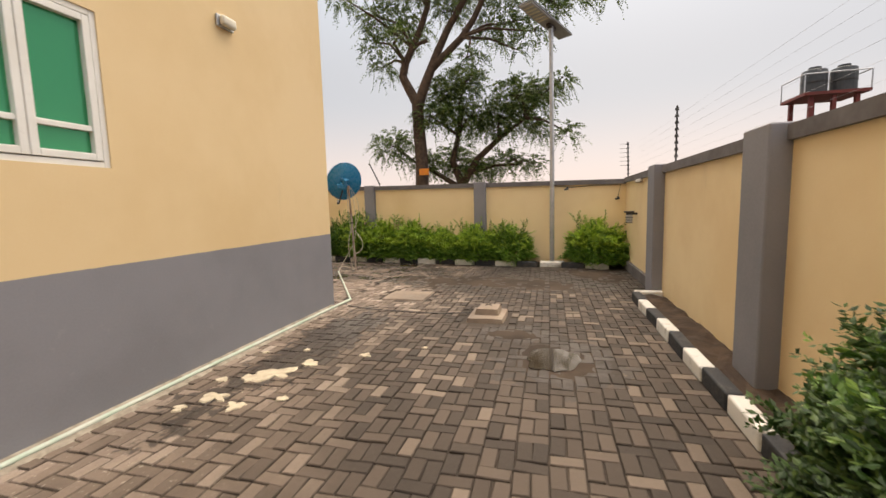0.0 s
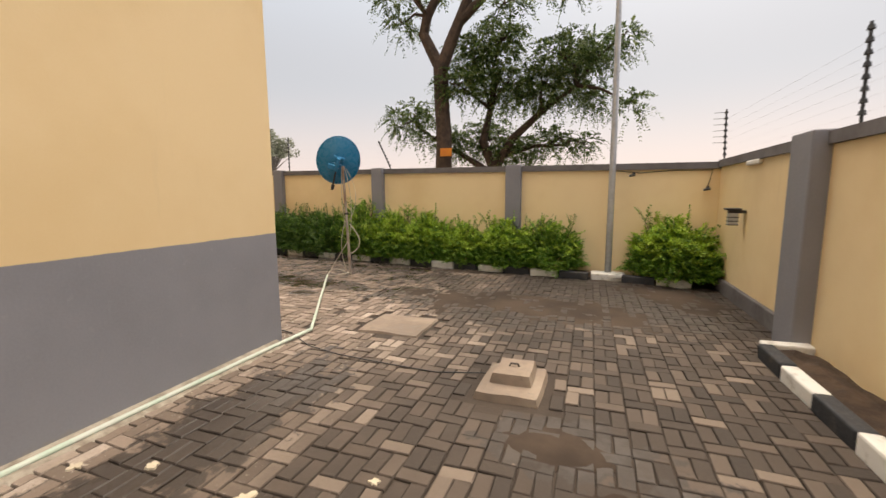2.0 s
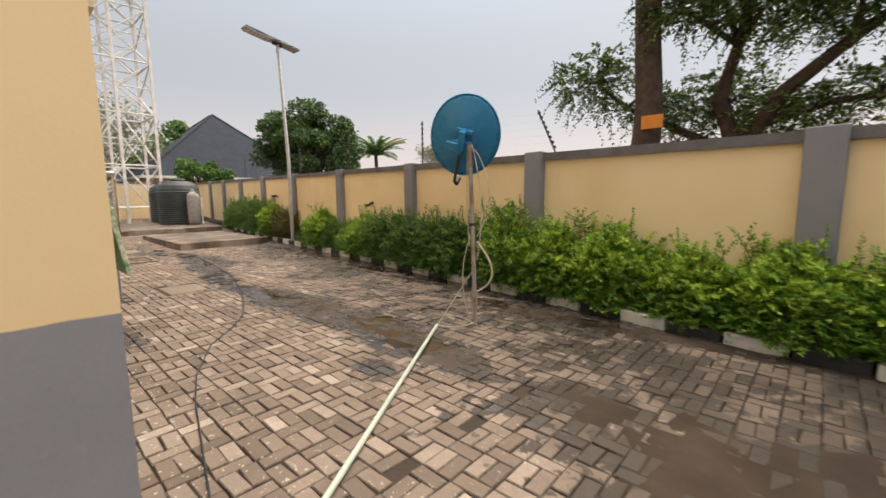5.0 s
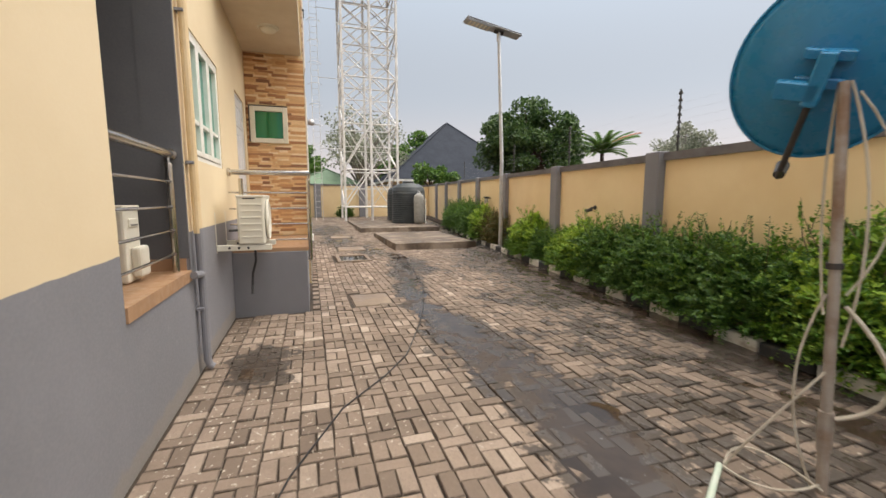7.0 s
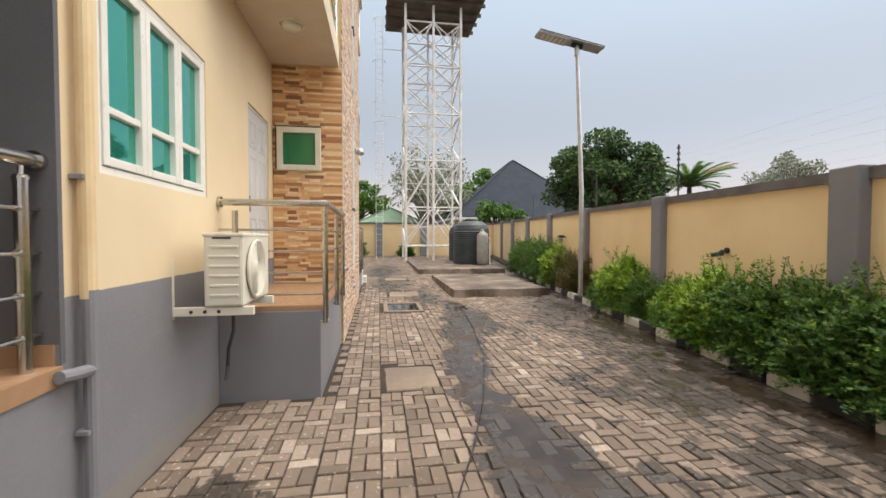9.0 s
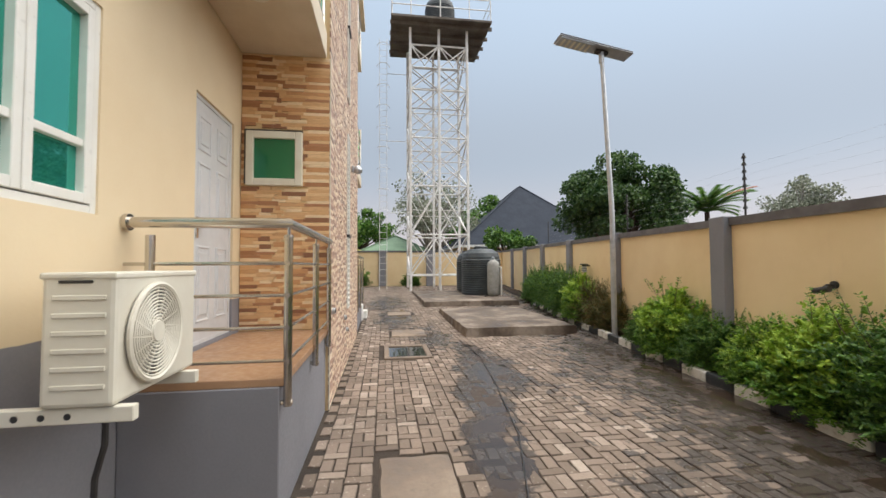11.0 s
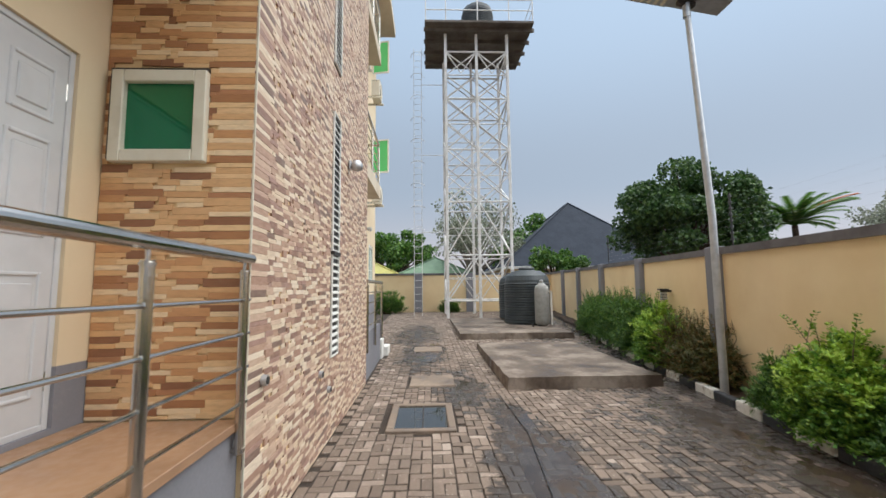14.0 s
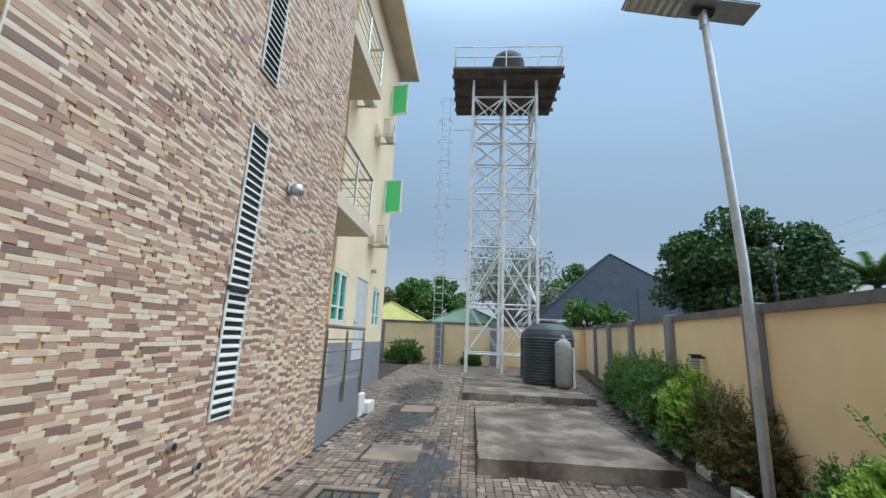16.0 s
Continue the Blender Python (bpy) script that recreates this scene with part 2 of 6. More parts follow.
def panel_wall(us, zs, depth, holes, axis, at):
    """A wall with real openings. us, zs: extent along and up; holes: (u0, u1, z0, z1). axis 'x': runs along x with its face at y = at,
    body behind at y < at; axis 'y': runs along y with its face at x = at, body towards smaller x (depth may be negative)."""
    bm = bmesh.new()
    U = sorted({*us, *[h[0] for h in holes], *[h[1] for h in holes]})
    Z = sorted({*zs, *[h[2] for h in holes], *[h[3] for h in holes]})

    def solid(i, j):
        if not (0 <= i < len(U) - 1 and 0 <= j < len(Z) - 1):
            return False
        u, z = (U[i] + U[i + 1]) / 2, (Z[j] + Z[j + 1]) / 2
        return not any(h[0] < u < h[1] and h[2] < z < h[3] for h in holes)

    def P(u, d, z):
        return (u, at - d, z) if axis == "x" else (at - d, u, z)

    def quad(*ps):
        bm.faces.new([bm.verts.new(p) for p in ps])

    for i in range(len(U) - 1):
        for j in range(len(Z) - 1):
            if not solid(i, j):
                continue
            a, b, c, d = U[i], U[i + 1], Z[j], Z[j + 1]
            for q in (0, depth):
                quad(P(a, q, c), P(b, q, c), P(b, q, d), P(a, q, d))
            if not solid(i - 1, j):
                quad(P(a, 0, c), P(a, depth, c), P(a, depth, d), P(a, 0, d))
            if not solid(i + 1, j):
                quad(P(b, 0, c), P(b, depth, c), P(b, depth, d), P(b, 0, d))
            if not solid(i, j - 1):
                quad(P(a, 0, c), P(b, 0, c), P(b, depth, c), P(a, depth, c))
            if not solid(i, j + 1):
                quad(P(a, 0, d), P(b, 0, d), P(b, depth, d), P(a, depth, d))
    bmesh.ops.remove_doubles(bm, verts=bm.verts[:], dist=0.0005)
    bmesh.ops.recalc_face_normals(bm, faces=bm.faces[:])
    return bm


def worn(x0, x1, y0, y1, z0, z1, cell=0.06):
    """A hand-cast slab: a gridded top that waves, with crumbled edges and sloping sides."""
    bm = bmesh.new()
    nx, ny = max(3, round((x1 - x0) / cell)), max(3, round((y1 - y0) / cell))

    def vert(i, j, z, out):
        x, y = x0 + (x1 - x0) * i / nx, y0 + (y1 - y0) * j / ny
        w = noise.noise_vector(Vector((x * 5, y * 5, z1 * 40)))
        edge = i in (0, nx) or j in (0, ny)
        return bm.verts.new((x + w.x * 0.022 + out * (0.02 if i == nx else -0.02 if i == 0 else 0), y + w.y * 0.022 + out * (0.02 if j == ny else -0.02 if j == 0 else 0), z + (0 if out else w.z * 0.006 - (0.006 if edge else 0))))

    top = [[vert(i, j, z1, 0) for j in range(ny + 1)] for i in range(nx + 1)]
    for i in range(nx):
        for j in range(ny):
            bm.faces.new((top[i][j], top[i + 1][j], top[i + 1][j + 1], top[i][j + 1]))
    loop = [(i, 0) for i in range(nx)] + [(nx, j) for j in range(ny)] + [(i, ny) for i in range(nx, 0, -1)] + [(0, j) for j in range(ny, 0, -1)]
    low = [vert(i, j, z0, 1) for i, j in loop]
    for q, (i, j) in enumerate(loop):
        i2, j2 = loop[(q + 1) % len(loop)]
        bm.faces.new((low[q], low[(q + 1) % len(loop)], top[i2][j2], top[i][j]))
    return bm


def structure(ob, label, category):
    return tagged(ob, label, category, kind="structure")


# ---- plan ----
SIDE_X, NORTH_Y, CLAD_Y, CLAD_X, CLAD_END = -3.2, 5.58, 6.50, -10.77, -15.45
WALL_X, FAR_X, HOUSE_END, EAVE = 1.66, -31.6, -23.6, 11.8
SLOPE = 0.133


def kerb_y(x):
    return 9.74 - SLOPE * x


def fence_y(x):
    return kerb_y(x) + 0.60


def ground_z(x):
    return 0.02 * max(0.0, -16 - x)


def fence_top(x):
    return 2.0 - 0.0145 * x


# ---- ground ----
bm = bmesh.new()
xs = [-900, -60, -31.6, -24, -16, 60, 900]
ys = [-900, -60, 0, 20, 60, 900]
grid = [[bm.verts.new((x, y, -0.015 + (ground_z(max(x, -31.6))))) for y in ys] for x in xs]
for i in range(len(xs) - 1):
    for j in range(len(ys) - 1):
        bm.faces.new((grid[i][j], grid[i + 1][j], grid[i + 1][j + 1], grid[i][j + 1]))
k = Mat("sandy_ground", rough=0.95)
k.color(k.mix(k.step(k.noise(0.8, 6), 0.35, 0.65), (0.032, 0.023, 0.017), (0.06, 0.043, 0.031)))
k.bump(k.noise(50, 5), 0.6, 0.01)
structure(part("ground", bm, k.m), "dark sandy soil ground under the paving", "ground")

# ---- house walls ----
WIN_SIDE = (0.55, 2.44, 1.84, 2.96)
WIN_N = (-8.60, -7.26, 1.80, 2.92)
DOOR_N = (-10.57, -9.72, 0.88, 2.96)
RECESS = (-6.97, -5.73, 0.89, 3.75)
FAR_OPEN = [(-19.35, -18.2, 1.85, 3.1), (-21.35, -20.15, 0.95, 3.15), (-23.0, -22.0, 1.85, 3.1)]
UP_OPEN = [(-17.6, -16.2, 4.3, 6.5), (-17.6, -16.2, 7.6, 9.7), (-10.4, -9.0, 4.3, 6.4)]
ob = part("wall_east", panel_wall((-7.0, NORTH_Y), (-0.05, EAVE), 0.25, [WIN_SIDE], "y", SIDE_X), M_SIDE)
structure(ob, "yellow rendered house wall with a grey painted band", "wall")
ob = part("wall_north_1", panel_wall((CLAD_X - 0.02, SIDE_X - 0.25), (-0.05, EAVE), 0.25, [WIN_N, DOOR_N, RECESS, UP_OPEN[2]], "x", NORTH_Y), M_NORTH)
structure(ob, "yellow rendered house wall with a grey painted foot", "wall")
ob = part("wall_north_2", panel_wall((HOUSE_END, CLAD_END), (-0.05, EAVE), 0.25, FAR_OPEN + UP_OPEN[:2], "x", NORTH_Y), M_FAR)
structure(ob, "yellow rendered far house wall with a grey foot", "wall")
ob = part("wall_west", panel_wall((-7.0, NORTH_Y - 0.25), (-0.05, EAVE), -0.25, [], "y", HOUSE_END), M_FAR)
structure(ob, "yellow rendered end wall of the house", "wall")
ob = part("wall_south", box(HOUSE_END, SIDE_X, -7.25, -7.0, -0.05, EAVE), M_YELLOW)
structure(ob, "yellow rendered back wall of the house", "wall")
# stair block behind the stone cladding
bm = bmesh.new()
box(CLAD_X - 0.22, CLAD_X - 0.012, NORTH_Y, CLAD_Y - 0.012, -0.05, EAVE, bm=bm)
LOUVRES = [(-13.16, -12.82, 0.86, 3.63), (-13.16, -12.82, 4.22, 7.0), (-13.16, -12.82, 7.6, 10.2)]
blk = panel_wall((CLAD_END, CLAD_X - 0.22), (-0.05, EAVE), 0.2, LOUVRES, "x", CLAD_Y - 0.012)
join(bm, blk)
box(CLAD_END, CLAD_END + 0.2, NORTH_Y, CLAD_Y - 0.212, -0.05, EAVE, bm=bm)
structure(part("wall_stair", bm, M_YELLOW), "rendered stair tower wall behind stone tiles", "wall")
# Unseen inner wall, in the grey that has shade mixed in.
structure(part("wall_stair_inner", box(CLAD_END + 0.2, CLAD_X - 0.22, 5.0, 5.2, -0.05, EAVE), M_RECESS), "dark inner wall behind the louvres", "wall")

# recess room
bm = bmesh.new()
x0, x1, z0, z1 = RECESS[0], RECESS[1], RECESS[2], RECESS[3]
box(x0 - 0.15, x0, 2.9, NORTH_Y - 0.25, z0 - 0.1, z1 + 0.1, bm=bm)
box(x1, x1 + 0.15, 2.9, NORTH_Y - 0.25, z0 - 0.1, z1 + 0.1, bm=bm)
box(x0 - 0.15, x1 + 0.15, 2.75, 2.9, z0 - 0.1, z1 + 0.1, bm=bm)
structure(part("wall_recess", bm, M_RECESS), "grey recess walls, shade put into the paint colour", "wall")
bm = box(x0 + 0.002, x1 - 0.002, 2.9, NORTH_Y + 0.012, z0 - 0.08, z0 + 0.004)
structure(part("floor_recess", bm, M_FLOOR), "brown tiled ledge floor of the recess", "floor")
structure(part("ceiling_recess", box(x0 + 0.002, x1 - 0.002, 2.9, NORTH_Y - 0.004, z1 - 0.006, z1 + 0.1), M_SOFFIT), "cream recess ceiling", "ceiling")
bm = bmesh.new()
box(x0, x0 + 0.012, 2.9, NORTH_Y - 0.02, z0 + 0.005, z0 + 0.1, bm=bm)
box(x1 - 0.012, x1, 2.9, NORTH_Y - 0.02, z0 + 0.005, z0 + 0.1, bm=bm)
box(x0 + 0.012, x1 - 0.012, 2.9, 2.912, z0 + 0.005, z0 + 0.1, bm=bm)
structure(part("baseboard", bm, M_FLOOR), "brown tile skirting in the recess", "baseboard")

# reveals in grey behind the recess opening
bm = bmesh.new()
box(x0 - 0.001, x0 + 0.004, NORTH_Y - 0.25, NORTH_Y - 0.001, z0 + 0.1, z1 - 0.01, bm=bm)
box(x0 - 0.025, x0 + 0.004, NORTH_Y, NORTH_Y + 0.004, z0 + 0.01, z1 + 0.02, bm=bm)
structure(part("trim", bm, M_RECESS), "grey recess edge in the shade-darkened paint", "trim")

# porch
PX = -8.80
ob = part("porch_base", box(CLAD_X - 0.01, PX, NORTH_Y + 0.001, 6.46, -0.05, 0.80, 0.006), M_GREY)
structure(ob, "grey painted raised porch base", "porch")
ob = part("floor_porch", box(CLAD_X + 0.012, PX - 0.012, NORTH_Y + 0.002, 6.485, 0.8005, 0.85, 0.004), M_FLOOR)
structure(ob, "dusty brown tiled porch floor", "floor")

# balconies and roof
def balcony(name, x0, x1, y1, z):
    ob = part(name, box(x0, x1, NORTH_Y + 0.002, y1, z, z + 0.28, 0.005), M_SOFFIT)
    structure(ob, "cream rendered balcony slab", "balcony")
    return ob


for nm, a in (("balcony_1", (CLAD_X + 0.012, -8.55, 6.46, 3.80)), ("balcony_2", (CLAD_X + 0.012, -8.55, 6.46, 7.1)),
              ("balcony_3", (-17.75, CLAD_END - 0.002, 6.46, 3.68)), ("balcony_4", (-17.75, CLAD_END - 0.002, 6.46, 6.95))):
    balcony(nm, *a)
ob = part("porch_base_far", box(-17.85, CLAD_END - 0.002, NORTH_Y + 0.001, 6.46, -0.05, 0.82, 0.006), M_GREY)
structure(ob, "grey painted raised back porch base", "porch")
bm = bmesh.new()
box(-18.25, -17.852, 5.6, 6.5, 0.0, 0.45, 0.01, bm)
box(-18.75, -18.252, 5.6, 6.6, 0.0, 0.24, 0.01, bm)
structure(part("step", bm, M_WHITE), "white painted steps beside the back porch", "steps")
bm = box(HOUSE_END - 0.6, SIDE_X + 0.6, -7.6, 6.28, EAVE, EAVE + 0.3)
structure(part("roof", bm, M_SOFFIT), "flat projecting eaves of the house", "roof")

# ---- boundary walls ----
def fence_segment(name, p, q, zp, zq, base=0.0, thick=0.2, label=""):
    """A yard wall from p to q with a coping, its yard face on the line and its body to the left of the way."""
    d = (Vector(q) - Vector(p)).normalized()
    n = Vector((-d.y, d.x))

    def prism(off0, off1, lo, hi0, hi1, bm):
        vs = []
        for (pt, hi) in ((p, hi0), (q, hi1)):
            for off in (off0, off1):
                c = Vector(pt) + n * off
                lo_z = lo if lo is not None else hi - 0.11
                vs.append((bm.verts.new((c.x, c.y, lo_z)), bm.verts.new((c.x, c.y, hi))))
        a, b, c, e = vs
        for f in ((a[0], a[1], c[1], c[0]), (b[0], e[0], e[1], b[1]), (a[1], b[1], e[1], c[1]), (a[0], c[0], e[0], b[0]), (a[0], b[0], b[1], a[1]), (c[0], c[1], e[1], e[0])):
            bm.faces.new(f)
        bmesh.ops.recalc_face_normals(bm, faces=bm.faces[:])
        return bm

    ob = part(name, prism(0, thick, base - 0.1, zp - 0.09, zq - 0.09, bmesh.new()), M_FENCE)
    structure(ob, label or "yellow rendered yard wall with grey coping", "wall")
    e = 0.04 if thick > 0 else -0.04
    part("coping", prism(-e, thick + e, None, zp, zq, bmesh.new()), M_CAP, ob)
    return ob


NC = fence_y(WALL_X)
w_n = fence_segment("wall_boundary_north", (WALL_X, NC), (FAR_X, fence_y(FAR_X)), fence_top(WALL_X), fence_top(FAR_X), thick=-0.2)
w_e = fence_segment("wall_boundary_east", (WALL_X, NC), (WALL_X, -9), 2.0, 2.0, thick=0.2)
w_w = fence_segment("wall_boundary_west", (FAR_X, fence_y(FAR_X)), (FAR_X, -9), 2.45, 2.50, thick=-0.2)
w_s = fence_segment("wall_boundary_south", (WALL_X, -9), (FAR_X, -9), 2.0, 2.4, thick=0.2)


def pillar(wall, x, y, top, turn, wide=0.3, deep=0.12):
    bm = box(-wide / 2, wide / 2, -0.05, deep, -0.1, top + 0.02, 0.01)
    ob = part("pillar", bm, M_GREY, wall)
    ob.matrix_basis = pose(x, y, 0, 0, 0, turn)
    return ob


ANG = math.degrees(math.atan(SLOPE))
for x in (-1.72, -4.95, -8.15, -11.4, -14.85, -18.1, -21.35, -24.6, -27.85):
    pillar(w_n, x, fence_y(x), fence_top(x), 180 - ANG)
for y in (-5.4, -2.2, 0.75, 3.70, 7.05):
    pillar(w_e, WALL_X, y, 2.0, 90, 0.42, 0.15)
for y in (12.5, 9.9, 7.0, 3.8, 0.6):
    pillar(w_w, FAR_X, y, 2.46, -90, 0.45, 0.13)

# ---- tower, tanks ----
M_DECK = simple("weathered_deck_steel", (0.15, 0.125, 0.105), (0.09, 0.07, 0.058), 0.7, 0.1, scale=1.5, bump=0.1)


def tower():
    t = thing("water_tower", "tall white lattice steel water tower with platform", "tower")
    ya, yb, xa, xb = 8.46, 11.5, -27.5, -30.1
    ym = (ya + yb) / 2
    top = 14.1
    legs = [(x, y) for x in (xa, xb) for y in (ya, ym, yb)] 
    for x, y in legs:
        part("leg", box(x - 0.065, x + 0.065, y - 0.065, y + 0.065, 0.1, top, 0.01), M_TOWER, t)
    lv = [1.02, 3.15, 5.7, 8.25, 10.8, 13.2]
    for z in lv:
        for x in (xa, xb):
            part("ring_bar", tube([(x, ya, z), (x, yb, z)], 0.045, 6), M_TOWER, t)
        for y in (ya, yb):
            part("ring_bar", tube([(xa, y, z), (xb, y, z)], 0.045, 6), M_TOWER, t)
    for lo, hi in zip(lv, lv[1:]):
        mid = (lo + hi) / 2
        for x in (xa, xb):
            if hi < 6:
                part("ring_bar", tube([(x, ya, mid), (x, yb, mid)], 0.02, 6), M_TOWER, t)
                for u, v in ((ya, ym), (yb, ym)):
                    part("brace", tube([(x, v, lo), (x, u, hi)], 0.02, 6), M_TOWER, t)
                part("brace", tube([(x, ya, lo), (x, ym, hi)], 0.04, 6), M_TOWER, t)
                part("brace", tube([(x, yb, lo), (x, ym, hi)], 0.04, 6), M_TOWER, t)
            else:
                part("ring_bar", tube([(x, ya, mid), (x, yb, mid)], 0.03, 6), M_TOWER, t)
                for u, v in ((ya, ym), (ym, yb)):
                    part("brace", tube([(x, u, lo), (x, v, mid), (x, u, hi)], 0.04, 6), M_TOWER, t)
                    part("brace", tube([(x, v, lo), (x, u, mid), (x, v, hi)], 0.04, 6), M_TOWER, t)
        for y in (ya, yb):
            part("brace", tube([(xa, y, lo), (xb, y, mid), (xa, y, hi)], 0.038, 6), M_TOWER, t)
    for u, v in ((ya, ym), (ym, yb)):
        part("brace", tube([(xa, u, 13.2), (xa, (u + v) / 2, 12.1), (xa, v, 13.2)], 0.04, 6), M_TOWER, t)
    part("platform", box(-31.0, -26.75, 7.45, 12.7, 14.24, 14.36, 0.01), M_DECK, t, "weathered brown steel deck plate")
    for x in (-30.2, -29.2, -28.2, -27.2):
        part("joist", box(x - 0.05, x + 0.05, 7.4, 12.8, 14.06, 14.24), M_DECK, t)
    for y in (7.5, ya, ym, yb, 12.65):
        for x in (-26.8, -30.65):
            part("rail_post", tube([(x, y, 14.32), (x, y, 15.45)], 0.028, 6), M_TOWER, t)
    for z in (14.9, 15.45):
        part("guard_rail", tube([(-26.8, 7.5, z), (-26.8, 12.65, z), (-30.65, 12.65, z), (-30.65, 7.5, z), (-26.8, 7.5, z)], 0.028, 6), M_TOWER, t)
    return t


tower()


def ribbed_tank(name, label, x, y, z, r, h):
    t = thing(name, label, "water tank", (x, y, z))
    prof = [(r * 0.97, 0)]
    n = int(h * 0.72 / 0.09)
    for i in range(n):
        zz = 0.03 + i * h * 0.72 / n
        prof += [(r * 0.965, zz), (r, zz + 0.03), (r, zz + 0.06), (r * 0.965, zz + 0.085)]
    prof += [(r * 0.96, h * 0.78), (r * 0.9, h * 0.86), (r * 0.62, h * 0.95), (r * 0.36, h * 0.965)]
    part("body", lathe(prof, 48), M_TANK, t, smooth=False)
    part("lid", lathe([(r * 0.33, h * 0.965), (r * 0.35, h * 0.975), (r * 0.35, h * 1.0), (r * 0.3, h * 1.02), (r * 0.05, h * 1.025)], 32), M_TANK, t)
    return t


ribbed_tank("water_tank", "large black ribbed plastic water tank on a slab", -23.9, 11.3, 0.28, 0.86, 2.05)
ribbed_tank("water_tank", "black ribbed plastic tank behind another tank", -26.0, 11.45, 0.32, 0.86, 1.95)
ribbed_tank("roof_tank", "small black water tank on the tower platform", -29.0, 10.25, 14.36, 0.85, 2.35)

# ---- slabs ----
bm = worn(-19.1, -14.9, 8.82, 11.3, -0.03, 0.19, 0.15)
structure(part("slab_1", bm, M_SLAB), "raised stained concrete cover slab", "slab")
bm = worn(-27.0, -20.6, 8.5, 11.9, 0.02, 0.27, 0.2)
structure(part("slab_2", bm, M_SLAB), "weathered concrete slab under the water tanks", "slab")


# ---- openings: windows and doors ----
def place(ob, x, y, z, facing):
    """facing: the way the outside face looks, '+y' or '+x'."""
    ob.matrix_basis = pose(x, y, z, 0, 0, 0 if facing == "+y" else -90)
    return ob


def frame_rect(u0, u1, z0, z1, w, d0, d1, bm=None, bevel=0.004):
    bm = bm or bmesh.new()
    box(u0, u0 + w, d0, d1, z0, z1, bevel, bm)
    box(u1 - w, u1, d0, d1, z0, z1, bevel, bm)
    box(u0 + w, u1 - w, d0, d1, z0, z0 + w, bevel, bm)
    box(u0 + w, u1 - w, d0, d1, z1 - w, z1, bevel, bm)
    return bm


def casement(name, label, w, h, n, facing, at, pane_mat, transom=0.27, parent=None):
    """A window of n sashes with a low transom; its origin is at the opening's lower middle on the wall face."""
    t = place(thing(name, label, "window", kind="structure"), *at, facing)
    part("window_frame", frame_rect(-w / 2 - 0.004, w / 2 + 0.004, -0.004, h + 0.004, 0.045, -0.12, -0.012), M_PVC, t)
    sw = (w - 0.09) / n
    for i in range(n):
        u0 = -w / 2 + 0.045 + i * sw
        s = part("sash", frame_rect(u0 + 0.003, u0 + sw - 0.003, 0.048, h - 0.048, 0.05, -0.09, -0.004), M_PVC, t)
        zt = 0.05 + transom * h
        part("transom", box(u0 + 0.053, u0 + sw - 0.053, -0.07, -0.014, zt - 0.02, zt + 0.02, 0.004), M_PVC, s)
        for a, b in ((0.098, zt - 0.02), (zt + 0.02, h - 0.098)):
            part("pane", box(u0 + 0.05, u0 + sw - 0.05, -0.052, -0.046, a - 0.004, b + 0.004), pane_mat, s)
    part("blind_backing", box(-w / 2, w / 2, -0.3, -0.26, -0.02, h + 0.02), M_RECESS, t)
    return t


casement("window_1", "white framed casement window with green tinted panes", WIN_SIDE[1] - WIN_SIDE[0], 1.12, 4, "+x",
         (SIDE_X, (WIN_SIDE[0] + WIN_SIDE[1]) / 2, WIN_SIDE[2]), M_GLASS, 0.2)
casement("window_2", "white three sash window with teal tinted panes", WIN_N[1] - WIN_N[0], WIN_N[3] - WIN_N[2], 3, "+y", ((WIN_N[0] + WIN_N[1]) / 2, NORTH_Y, WIN_N[2]), M_TEAL)
for i, o in enumerate(FAR_OPEN):
    if o[2] > 1:
        casement("window_%d" % (3 + i), "white framed far casement window", o[1] - o[0], o[3] - o[2], 2, "+y", ((o[0] + o[1]) / 2, NORTH_Y, o[2]), M_TEAL)
for i, o in enumerate(UP_OPEN):
    casement("window_%d" % (6 + i), "white framed balcony glass doors", o[1] - o[0], o[3] - o[2], 2, "+y", ((o[0] + o[1]) / 2, NORTH_Y, o[2]), M_TEAL, 0.1)

M_DOOR = simple("pale_grey_door_paint", (0.62, 0.62, 0.63), (0.55, 0.55, 0.56), 0.4, scale=3, bump=0.02)
M_HAZY = simple("cream_window_frame", (0.74, 0.70, 0.58), (0.66, 0.61, 0.49), 0.45, scale=5)


